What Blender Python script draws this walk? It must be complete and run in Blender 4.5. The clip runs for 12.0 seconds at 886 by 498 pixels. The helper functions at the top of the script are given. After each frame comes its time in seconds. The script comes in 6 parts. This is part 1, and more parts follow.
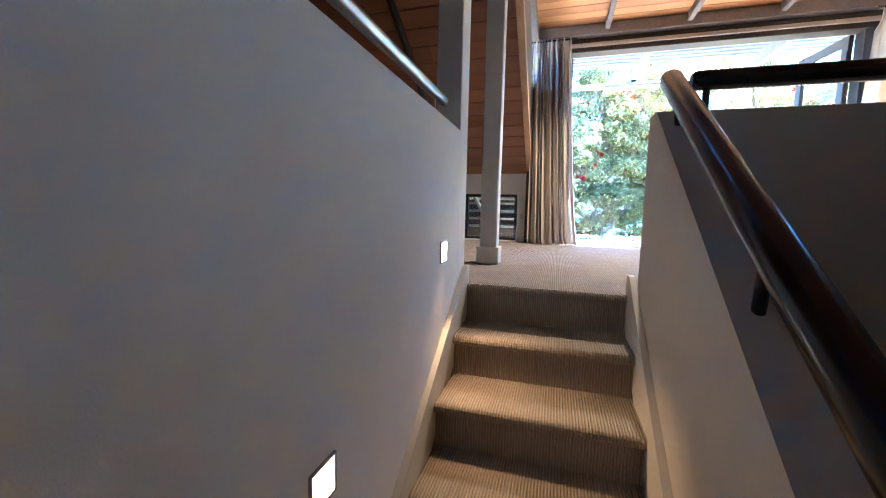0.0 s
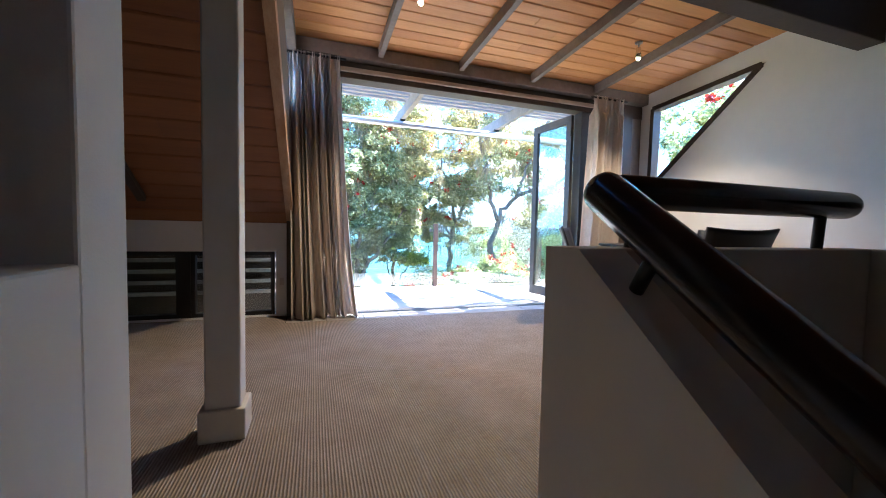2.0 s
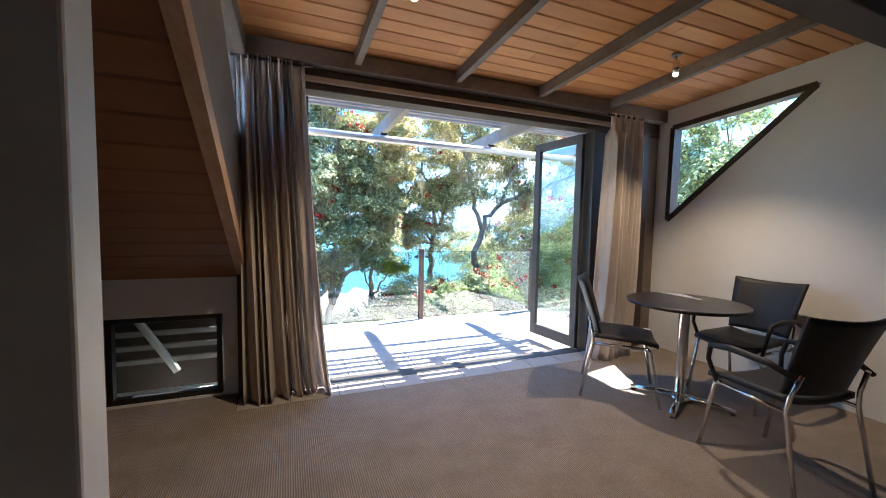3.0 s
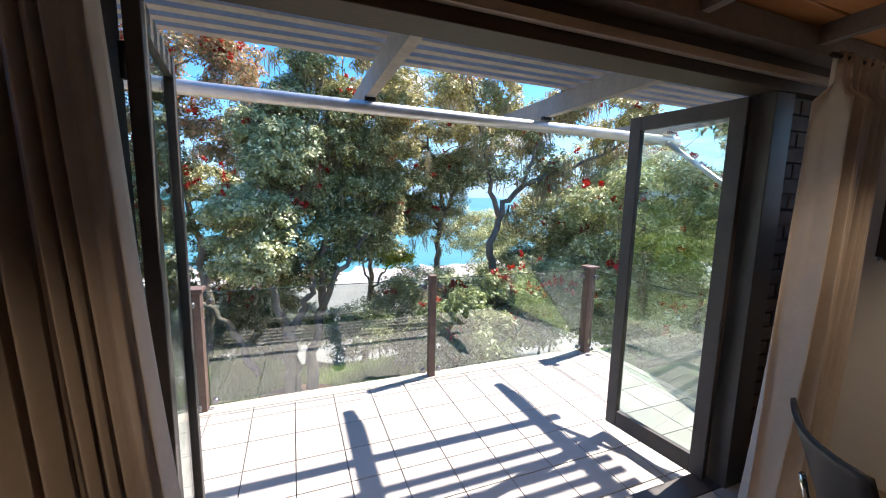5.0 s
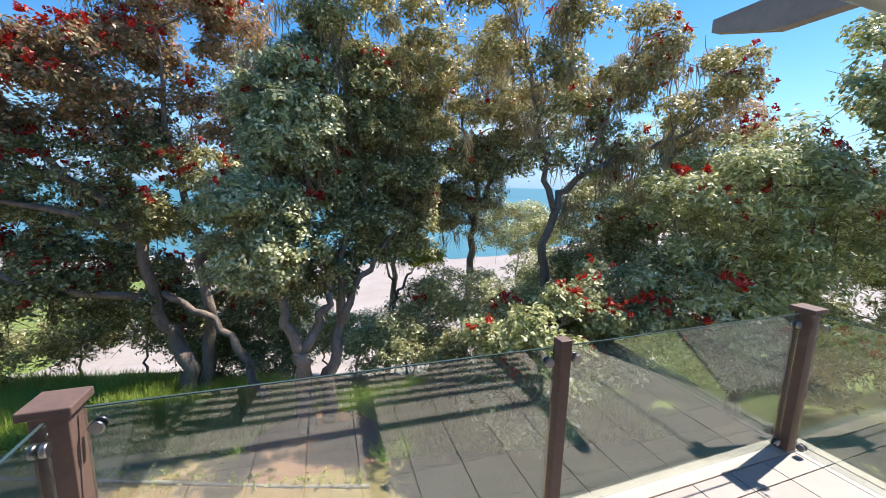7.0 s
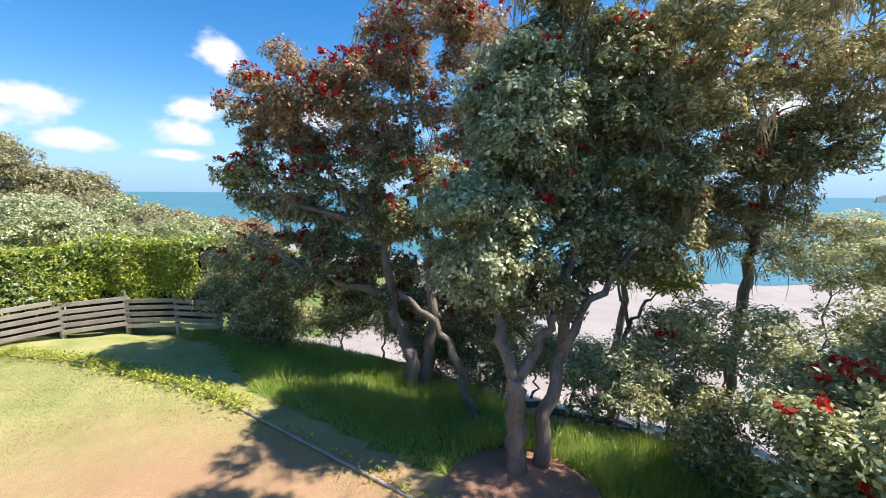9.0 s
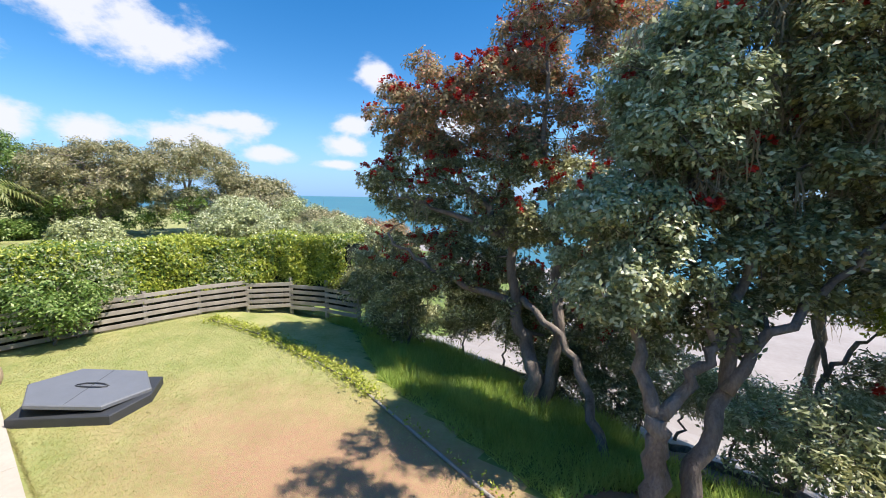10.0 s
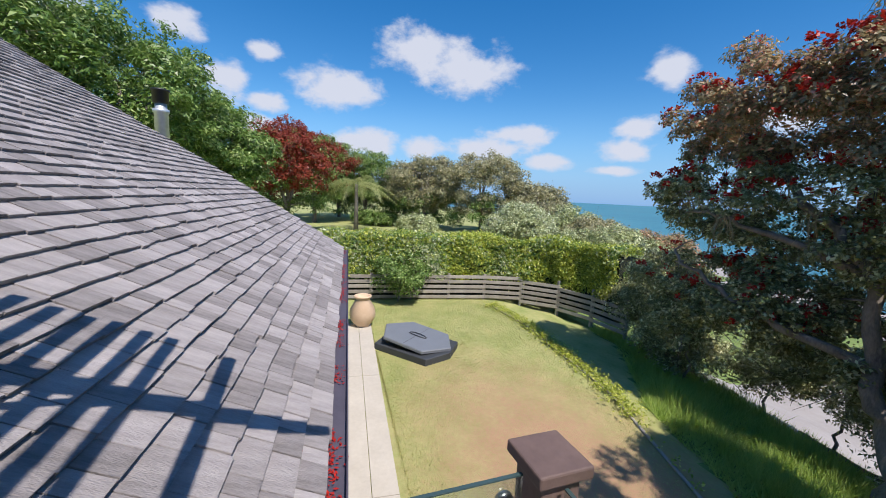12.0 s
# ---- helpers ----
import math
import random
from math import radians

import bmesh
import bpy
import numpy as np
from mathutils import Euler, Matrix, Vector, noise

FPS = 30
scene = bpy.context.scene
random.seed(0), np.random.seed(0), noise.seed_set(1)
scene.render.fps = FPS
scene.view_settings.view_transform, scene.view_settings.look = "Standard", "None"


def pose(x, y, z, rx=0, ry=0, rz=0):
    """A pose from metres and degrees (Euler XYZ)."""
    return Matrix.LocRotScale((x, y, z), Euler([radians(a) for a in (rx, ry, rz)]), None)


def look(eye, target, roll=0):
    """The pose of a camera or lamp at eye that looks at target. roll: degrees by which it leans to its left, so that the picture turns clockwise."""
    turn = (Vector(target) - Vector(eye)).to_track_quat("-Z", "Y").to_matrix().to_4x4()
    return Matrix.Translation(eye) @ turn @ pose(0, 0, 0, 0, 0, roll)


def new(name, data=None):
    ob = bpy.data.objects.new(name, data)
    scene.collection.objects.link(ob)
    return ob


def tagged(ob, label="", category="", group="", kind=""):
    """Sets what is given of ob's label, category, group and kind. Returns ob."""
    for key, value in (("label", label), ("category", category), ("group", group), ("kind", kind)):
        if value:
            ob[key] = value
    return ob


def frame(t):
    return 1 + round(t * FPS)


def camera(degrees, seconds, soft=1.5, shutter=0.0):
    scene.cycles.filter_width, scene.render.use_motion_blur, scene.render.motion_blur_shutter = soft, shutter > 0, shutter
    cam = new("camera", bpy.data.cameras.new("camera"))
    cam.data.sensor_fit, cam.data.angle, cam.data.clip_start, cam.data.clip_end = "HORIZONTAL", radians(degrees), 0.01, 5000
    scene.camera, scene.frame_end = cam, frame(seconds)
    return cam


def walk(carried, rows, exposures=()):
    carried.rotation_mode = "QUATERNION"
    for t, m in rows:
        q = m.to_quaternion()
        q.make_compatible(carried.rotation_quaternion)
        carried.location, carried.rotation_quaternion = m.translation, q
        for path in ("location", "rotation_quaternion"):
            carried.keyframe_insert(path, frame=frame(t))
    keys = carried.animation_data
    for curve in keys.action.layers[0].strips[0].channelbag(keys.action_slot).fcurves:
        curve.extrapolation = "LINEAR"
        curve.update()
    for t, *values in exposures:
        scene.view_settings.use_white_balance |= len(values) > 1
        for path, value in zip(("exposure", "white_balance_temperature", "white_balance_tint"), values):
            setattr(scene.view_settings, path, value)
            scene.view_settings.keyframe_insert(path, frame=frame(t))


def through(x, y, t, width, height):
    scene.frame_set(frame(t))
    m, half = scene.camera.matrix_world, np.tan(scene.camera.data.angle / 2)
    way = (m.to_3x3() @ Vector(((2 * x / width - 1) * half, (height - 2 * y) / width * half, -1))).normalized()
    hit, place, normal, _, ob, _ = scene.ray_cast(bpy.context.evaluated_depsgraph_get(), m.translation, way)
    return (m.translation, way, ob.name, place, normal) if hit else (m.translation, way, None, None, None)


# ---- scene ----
cam = camera(98.6, 12.0, soft=1.0)
PATH = [
    (0, (-0.173, 0.103, 0.403), (-0.733, 2.013, 0.197), 1.3),
    (0.5, (-0.216, 0.247, 0.455), (-0.278, 2.238, 0.281), 0.9),
    (1, (-0.29, 0.595, 0.575), (-0.022, 2.573, 0.46), 1.1),
    (1.5, (-0.342, 0.943, 0.706), (0.166, 2.875, 0.613), 1.0),
    (2, (-0.311, 1.273, 0.864), (0.328, 3.165, 0.761), 1.2),
    (2.5, (-0.274, 1.626, 1.022), (0.420, 3.500, 0.924), 1.2),
    (3, (-0.21, 2.025, 1.3), (0.541, 3.875, 1.174), 1.1),
    (3.2, (-0.17, 2.172, 1.383), (0.590, 4.018, 1.255), 1.3),
    (4.8, (0.293, 3.538, 1.676), (1.003, 5.393, 1.44), 1.4),
    (5, (0.318, 3.804, 1.703), (1.047, 5.646, 1.431), 1.2),
    (5.5, (0.396, 4.347, 1.745), (1.132, 6.177, 1.416), 1.3),
    (6, (0.387, 4.865, 1.672), (1.149, 6.687, 1.363), 1.4),
    (6.5, (0.384, 5.319, 1.687), (1.148, 7.136, 1.346), 1.5),
    (6.7, (0.395, 5.476, 1.686), (1.126, 7.307, 1.35), 1.5),
    (8.3, (0.307, 6.59, 1.629), (0.402, 8.564, 1.32), -0.0),
    (8.5, (0.293, 6.696, 1.612), (0.237, 8.672, 1.308), 0.1),
    (9, (0.227, 6.887, 1.534), (-0.189, 8.822, 1.247), 0.5),
    (9.5, (0.146, 7.009, 1.499), (-0.57, 8.856, 1.228), 0.8),
    (10, (0.161, 7.139, 1.487), (-0.867, 8.834, 1.22), 0.9),
    (10.5, (0.119, 6.964, 1.488), (-1.165, 8.475, 1.227), 1.7),
    (11, (0.19, 6.875, 1.502), (-1.322, 8.158, 1.237), 1.9),
    (11.5, (0.215, 6.782, 1.538), (-1.491, 7.788, 1.265), 2.7),
    (12, (0.257, 6.681, 1.542), (-1.601, 7.366, 1.265), 2.8),
]
EXPO = [(0, 4.7, 5500, 9), (0.6, 4.8, 5500, 9), (1.0, 4.5, 5600, 9), (1.5, 3.9, 5700, 10), (2.5, 3.0, 6000, 11), (3.2, 2.5, 6200, 12), (4.8, 1.5, 6600, 14), (5.5, 0.98, 6900, 16), (6.5, 0.72, 6950, 16), (8.3, 0.68, 6950, 16), (10.5, 0.4, 6600, 14), (12, 0.1, 6450, 14)]
walk(cam, [(t, look(eye, target, roll)) for t, eye, target, roll in PATH], EXPO)

# ---- sky and sun ----
SUN = Vector((0.61, 0.12, 1.0)).normalized()


def N(tree, kind, **values):
    node = tree.nodes.new(kind)
    for k, v in values.items():
        if k in node.inputs:
            node.inputs[k].default_value = v
    return node


world = bpy.data.worlds.new("sky")
scene.world = world
world.use_nodes = True
wt = world.node_tree
wt.nodes.clear()
sky = wt.nodes.new("ShaderNodeTexSky")
sky.sky_type, sky.sun_disc = "NISHITA", False
sky.sun_elevation = math.asin(SUN.z)
sky.sun_rotation = math.atan2(SUN.x, SUN.y)
sky.air_density, sky.dust_density, sky.ozone_density = 1.0, 0.3, 3.0
hsv = N(wt, "ShaderNodeHueSaturation", Saturation=1.4, Value=0.92)
wt.links.new(sky.outputs[0], hsv.inputs["Color"])
tc = wt.nodes.new("ShaderNodeTexCoord")
sep = wt.nodes.new("ShaderNodeSeparateXYZ")
wt.links.new(tc.outputs["Generated"], sep.inputs[0])
# fair-weather cumulus: soft ellipses by bearing and height in degrees (bearing, height, half width, half height), frayed by noise
CLOUDS = [(-104, 18, 3.0, 1.8), (-99, 12.6, 3.2, 2.6), (-94.6, 16.8, 2.2, 1.2), (-86, 13.6, 7.2, 2.6), (-74.5, 19.2, 6.0, 3.0), (-68.5, 17.6, 7.6, 3.4), (-94.7, 11.2, 3.0, 1.5),
          (-81.7, 7.0, 5.0, 2.1), (-73.6, 6.5, 3.6, 1.7), (-64, 6.9, 5.6, 2.0), (-60, 9.1, 5.6, 1.3), (-55.2, 5.3, 3.6, 1.1), (-41.4, 16.4, 2.8, 2.4), (-44, 9.9, 3.0, 1.8),
          (-45.6, 7.1, 3.9, 1.5), (-97, 7.8, 3.6, 1.7), (-46.6, 4.4, 3.2, 0.7), (15.9, 15.6, 4.4, 1.8), (-30, 10.5, 3.5, 2.0), (30, 9.0, 6.0, 2.4), (-118, 16, 7.0, 3.0), (150, 22, 12, 4), (100, 30, 12, 5)]
bearing = wt.nodes.new("ShaderNodeMath")
bearing.operation = "ARCTAN2"
wt.links.new(sep.outputs["X"], bearing.inputs[0])
wt.links.new(sep.outputs["Y"], bearing.inputs[1])
height = wt.nodes.new("ShaderNodeMath")
height.operation = "ARCSINE"
wt.links.new(sep.outputs["Z"], height.inputs[0])
both = wt.nodes.new("ShaderNodeCombineXYZ")
wt.links.new(bearing.outputs[0], both.inputs[0])
wt.links.new(height.outputs[0], both.inputs[1])
nearest = None
for az, el, wide, tall in CLOUDS:
    off = wt.nodes.new("ShaderNodeVectorMath")
    off.operation = "SUBTRACT"
    off.inputs[1].default_value = (radians(az), radians(el), 0)
    wt.links.new(both.outputs[0], off.inputs[0])
    sc = wt.nodes.new("ShaderNodeVectorMath")
    sc.operation = "MULTIPLY"
    sc.inputs[1].default_value = (1.14 / radians(wide), 1.14 / radians(tall), 0)
    wt.links.new(off.outputs[0], sc.inputs[0])
    ln = wt.nodes.new("ShaderNodeVectorMath")
    ln.operation = "LENGTH"
    wt.links.new(sc.outputs[0], ln.inputs[0])
    if nearest is None:
        nearest = ln.outputs["Value"]
    else:
        least = wt.nodes.new("ShaderNodeMath")
        least.operation = "SMOOTH_MIN"
        least.inputs[2].default_value = 0.25
        wt.links.new(nearest, least.inputs[0])
        wt.links.new(ln.outputs["Value"], least.inputs[1])
        nearest = least.outputs[0]
mp = wt.nodes.new("ShaderNodeMapping")
mp.inputs["Scale"].default_value = (1.0, 1.0, 1.7)
wt.links.new(tc.outputs["Generated"], mp.inputs[0])
cn = N(wt, "ShaderNodeTexNoise", Scale=12.0, Detail=9.0, Roughness=0.6)
wt.links.new(mp.outputs[0], cn.inputs["Vector"])
fray = wt.nodes.new("ShaderNodeMath")
fray.operation = "MULTIPLY_ADD"
fray.inputs[1].default_value = -2.5
wt.links.new(cn.outputs[0], fray.inputs[0])
wt.links.new(nearest, fray.inputs[2])
cr = N(wt, "ShaderNodeMapRange")
cr.interpolation_type = "SMOOTHSTEP"
for k, v in (("From Min", 0.10), ("From Max", -0.75), ("To Min", 0.0), ("To Max", 0.97)):
    cr.inputs[k].default_value = v
wt.links.new(fray.outputs[0], cr.inputs["Value"])
up = N(wt, "ShaderNodeMapRange")
up.inputs["From Min"].default_value, up.inputs["From Max"].default_value = 0.0, 0.05
wt.links.new(sep.outputs["Z"], up.inputs["Value"])
cm = wt.nodes.new("ShaderNodeMath")
cm.operation = "MULTIPLY"
wt.links.new(cr.outputs[0], cm.inputs[0])
wt.links.new(up.outputs[0], cm.inputs[1])
cmix = wt.nodes.new("ShaderNodeMix")
cmix.data_type = "RGBA"
wt.links.new(cm.outputs[0], cmix.inputs["Factor"])
# paler blue towards the horizon
hz = N(wt, "ShaderNodeMapRange")
hz.interpolation_type = "SMOOTHSTEP"
for k, v in (("From Min", -0.02), ("From Max", 0.24), ("To Min", 0.85), ("To Max", 0.0)):
    hz.inputs[k].default_value = v
wt.links.new(sep.outputs["Z"], hz.inputs["Value"])
hmix = wt.nodes.new("ShaderNodeMix")
hmix.data_type = "RGBA"
wt.links.new(hz.outputs[0], hmix.inputs["Factor"])
wt.links.new(hsv.outputs[0], hmix.inputs["A"])
hmix.inputs["B"].default_value = (1.0, 2.65, 5.2, 1)
wt.links.new(hmix.outputs["Result"], cmix.inputs["A"])
cmix.inputs["B"].default_value = (4.2, 4.5, 5.1, 1)
bg = N(wt, "ShaderNodeBackground", Strength=0.15)
wt.links.new(cmix.outputs["Result"], bg.inputs["Color"])
wo = wt.nodes.new("ShaderNodeOutputWorld")
wt.links.new(bg.outputs[0], wo.inputs[0])

sun = new("sun", bpy.data.lights.new("sun", "SUN"))
sun.data.energy, sun.data.angle, sun.data.color = 5.0, radians(0.53), (1.0, 0.95, 0.87)
sun.matrix_world = look(SUN * 50, (0, 0, 0))


# ---- materials ----
def mat(name, color, rough=0.6, vary=0.15, scale=6.0, bump=0.0, bscale=60.0, metal=0.0, stretch=(1, 1, 1), second=None, coords="Object",
        island=0.0, spec=0.5, obj=0.0, bdist=0.01):
    """A surface with two scales of colour change, fine relief and, if asked, a change from piece to piece."""
    m = bpy.data.materials.new(name)
    m.use_nodes = True
    t = m.node_tree
    b = t.nodes["Principled BSDF"]
    b.inputs["Metallic"].default_value = metal
    b.inputs["Specular IOR Level"].default_value = spec
    co = t.nodes.new("ShaderNodeTexCoord")
    mpn = t.nodes.new("ShaderNodeMapping")
    mpn.inputs["Scale"].default_value = stretch
    t.links.new(co.outputs[coords], mpn.inputs[0])
    n1 = N(t, "ShaderNodeTexNoise", Scale=scale, Detail=6.0, Roughness=0.6)
    n2 = N(t, "ShaderNodeTexNoise", Scale=scale * 9, Detail=3.0, Roughness=0.6)
    for n in (n1, n2):
        t.links.new(mpn.outputs[0], n.inputs["Vector"])
    add = t.nodes.new("ShaderNodeMath")
    add.operation = "MULTIPLY_ADD"
    t.links.new(n2.outputs[0], add.inputs[0])
    add.inputs[1].default_value = 0.5
    t.links.new(n1.outputs[0], add.inputs[2])
    rp = t.nodes.new("ShaderNodeMapRange")
    rp.inputs["From Min"].default_value, rp.inputs["From Max"].default_value = 0.45, 1.05
    t.links.new(add.outputs[0], rp.inputs["Value"])
    fac = rp.outputs[0]
    for amount, src in ((island, "geo"), (obj, "obj")):
        if amount:
            g = t.nodes.new("ShaderNodeNewGeometry" if src == "geo" else "ShaderNodeObjectInfo")
            out = g.outputs["Random Per Island"] if src == "geo" else g.outputs["Random"]
            mx = t.nodes.new("ShaderNodeMix")
            mx.inputs["Factor"].default_value = amount
            t.links.new(fac, mx.inputs["A"])
            t.links.new(out, mx.inputs["B"])
            fac = mx.outputs["Result"]
    mx = t.nodes.new("ShaderNodeMix")
    mx.data_type = "RGBA"
    c2 = second or tuple(min(1.0, c * (1 + vary)) for c in color)
    c1 = color if second else tuple(c * (1 - vary) for c in color)
    mx.inputs["A"].default_value, mx.inputs["B"].default_value = (*c1, 1), (*c2, 1)
    t.links.new(fac, mx.inputs["Factor"])
    t.links.new(mx.outputs["Result"], b.inputs["Base Color"])
    rr = t.nodes.new("ShaderNodeMapRange")
    rr.inputs["To Min"].default_value, rr.inputs["To Max"].default_value = max(0.02, rough - 0.08), min(1, rough + 0.1)
    t.links.new(n1.outputs[0], rr.inputs["Value"])
    t.links.new(rr.outputs[0], b.inputs["Roughness"])
    if bump:
        nb = N(t, "ShaderNodeTexNoise", Scale=bscale, Detail=4.0)
        t.links.new(mpn.outputs[0], nb.inputs["Vector"])
        bp = N(t, "ShaderNodeBump", Strength=bump, Distance=bdist)
        t.links.new(nb.outputs[0], bp.inputs["Height"])
        t.links.new(bp.outputs[0], b.inputs["Normal"])
    return m


def leafy(name, dark, light, rough=0.45, through=0.25, tips=None):
    """Foliage: colour changes from leaf to leaf and from clump to clump; some light comes through; tips: the tint of one leaf in five."""
    m = mat(name, dark, rough, second=light, scale=2.6, island=0.45)
    t = m.node_tree
    b = t.nodes["Principled BSDF"]
    src = b.inputs["Base Color"].links[0].from_socket
    if tips:
        g = t.nodes.new("ShaderNodeNewGeometry")
        mr = t.nodes.new("ShaderNodeMapRange")
        mr.inputs["From Min"].default_value, mr.inputs["From Max"].default_value = 0.72, 0.9
        t.links.new(g.outputs["Random Per Island"], mr.inputs["Value"])
        mx = t.nodes.new("ShaderNodeMix")
        mx.data_type = "RGBA"
        mx.inputs["B"].default_value = (*tips, 1)
        t.links.new(mr.outputs[0], mx.inputs["Factor"])
        t.links.new(src, mx.inputs["A"])
        src = mx.outputs["Result"]
        t.links.new(src, b.inputs["Base Color"])
    tl = t.nodes.new("ShaderNodeBsdfTranslucent")
    t.links.new(src, tl.inputs["Color"])
    ms = t.nodes.new("ShaderNodeMixShader")
    ms.inputs[0].default_value = through
    out = t.nodes["Material Output"]
    t.links.new(b.outputs[0], ms.inputs[1])
    t.links.new(tl.outputs[0], ms.inputs[2])
    t.links.new(ms.outputs[0], out.inputs[0])
    return m


def glassy(name, tint=(0.95, 0.98, 0.97), gloss=0.03):
    """A clear pane: mostly straight through, with a mirror reflection that grows at grazing angles."""
    m = bpy.data.materials.new(name)
    m.use_nodes = True
    t = m.node_tree
    t.nodes.clear()
    tr = N(t, "ShaderNodeBsdfTransparent", Color=(*tint, 1))
    gl = N(t, "ShaderNodeBsdfGlossy", Roughness=0.01)
    fr = N(t, "ShaderNodeLayerWeight", Blend=0.5)
    pw = t.nodes.new("ShaderNodeMath")
    pw.operation = "POWER"
    pw.inputs[1].default_value = 4.0
    ms = t.nodes.new("ShaderNodeMixShader")
    out = t.nodes.new("ShaderNodeOutputMaterial")
    mu = t.nodes.new("ShaderNodeMath")
    mu.operation = "MULTIPLY_ADD"
    mu.inputs[1].default_value, mu.inputs[2].default_value = 0.5, gloss
    t.links.new(fr.outputs["Facing"], pw.inputs[0])
    t.links.new(pw.outputs[0], mu.inputs[0])
    t.links.new(mu.outputs[0], ms.inputs[0])
    t.links.new(tr.outputs[0], ms.inputs[1])
    t.links.new(gl.outputs[0], ms.inputs[2])
    t.links.new(ms.outputs[0], out.inputs[0])
    return m


def glow(name, color, strength):
    m = bpy.data.materials.new(name)
    m.use_nodes = True
    b = m.node_tree.nodes["Principled BSDF"]
    b.inputs["Emission Color"].default_value = (*color, 1)
    b.inputs["Emission Strength"].default_value = strength
    return m


PLASTER = mat("plaster", (0.79, 0.79, 0.78), 0.75, 0.04, 1.2, 0.08, 220)
PLASTER_WARM = mat("warm_plaster", (0.66, 0.62, 0.56), 0.75, 0.05, 1.2, 0.08, 220)
TRIMWHITE = mat("trim_paint", (0.66, 0.64, 0.60), 0.5, 0.06, 2.0, 0.06, 90)
CEDAR = mat("cedar_board", (0.42, 0.155, 0.045), 0.5, 0.3, 2.2, 0.12, 40, stretch=(0.35, 5, 5), second=(0.74, 0.37, 0.135), island=0.45)
# shaded copy of the cedar: dimness away from the doors is in its colour
CEDAR_SHADED = mat("cedar_board_shaded", (0.16, 0.055, 0.022), 0.55, 0.3, 2.2, 0.12, 40, stretch=(0.35, 5, 5), second=(0.33, 0.13, 0.05), island=0.5)
RAFTERWOOD = mat("stained_rafter", (0.13, 0.10, 0.085), 0.6, 0.25, 3, 0.1, 60, second=(0.24, 0.20, 0.17))
DARKWOOD = mat("dark_timber", (0.035, 0.022, 0.016), 0.5, 0.3, 3, 0.1, 60, second=(0.07, 0.045, 0.03))
LACQUER = mat("black_lacquer", (0.010, 0.007, 0.006), 0.22, 0.4, 4, 0.03, 30, second=(0.022, 0.014, 0.010))
BLACKMETAL = mat("black_metal", (0.012, 0.012, 0.013), 0.45, 0.3, 8)
STEEL = mat("brushed_steel", (0.34, 0.34, 0.35), 0.3, 0.1, 8, metal=1.0)
CHROME = mat("chrome", (0.8, 0.8, 0.8), 0.1, 0.05, 8, metal=1.0)
GALV = mat("galvanised_steel", (0.62, 0.63, 0.64), 0.42, 0.15, 9, metal=0.6)
DOORFRAME = mat("door_frame_paint", (0.045, 0.04, 0.038), 0.45, 0.25, 5, 0.05, 60, second=(0.085, 0.075, 0.07))
POSTWOOD = mat("stained_post", (0.10, 0.065, 0.055), 0.6, 0.25, 4, 0.1, 50, second=(0.19, 0.125, 0.105))
PERGWOOD = mat("grey_pergola_timber", (0.22, 0.205, 0.19), 0.75, 0.2, 3, 0.2, 50, second=(0.38, 0.35, 0.32))
TILE = mat("deck_tile", (0.33, 0.305, 0.285), 0.5, 0.1, 2.5, 0.05, 90, second=(0.43, 0.40, 0.375), obj=0.4)
GROUT = mat("grout", (0.11, 0.10, 0.09), 0.9, 0.15, 20)
CONCRETE = mat("cream_paving", (0.46, 0.415, 0.35), 0.8, 0.1, 1.5, 0.1, 80, second=(0.58, 0.53, 0.455))
GLASS = glassy("window_glass")
DECKGLASS = glassy("balustrade_glass", (0.88, 0.94, 0.91), 0.19)
DOORGLASS = glassy("door_glass", (0.86, 0.94, 0.91), 0.12)
GLASSEDGE = mat("glass_edge", (0.05, 0.085, 0.085), 0.15, 0.1, 8)
PLASTIC = mat("black_plastic", (0.012, 0.013, 0.016), 0.5, 0.3, 10, 0.1, 300)
TABLETOP = mat("dark_table_top", (0.022, 0.018, 0.017), 0.3, 0.3, 4)
TERRACOTTA = mat("terracotta", (0.60, 0.42, 0.28), 0.8, 0.15, 3, 0.15, 60, second=(0.72, 0.54, 0.38))
SPACOVER = mat("grey_vinyl", (0.17, 0.185, 0.21), 0.55, 0.1, 4, 0.08, 120)
SPABASE = mat("dark_vinyl", (0.045, 0.05, 0.058), 0.6, 0.15, 4)
FLASHING = mat("lead_flashing", (0.085, 0.075, 0.10), 0.5, 0.2, 5, 0.05, 30)
SHINGLE = mat("weathered_shingle", (0.12, 0.105, 0.10), 0.85, 0.2, 3.5, 0.7, 50, stretch=(4, 0.5, 4), second=(0.50, 0.455, 0.445), obj=0.5, bdist=0.014)
SHINGLE_FAR = mat("weathered_shingle_far", (0.12, 0.105, 0.10), 0.85, 0.2, 4.5, 0.7, 50, second=(0.50, 0.455, 0.445), island=0.5, bdist=0.014)
FENCEWOOD = mat("weathered_fence", (0.19, 0.165, 0.14), 0.85, 0.25, 3, 0.3, 60, second=(0.46, 0.415, 0.365), obj=0.4)
BARK = mat("bark", (0.085, 0.068, 0.056), 0.9, 0.3, 4, 0.9, 22, second=(0.36, 0.31, 0.27), stretch=(1, 1, 0.35), bdist=0.03)
LEAF = leafy("dark_leaf", (0.06, 0.07, 0.022), (0.54, 0.54, 0.22), 0.36, 0.27, (0.78, 0.78, 0.48))
LEAF_GREY = leafy("grey_green_leaf", (0.16, 0.20, 0.075), (0.72, 0.76, 0.42), 0.38, 0.32, (0.88, 0.90, 0.66))
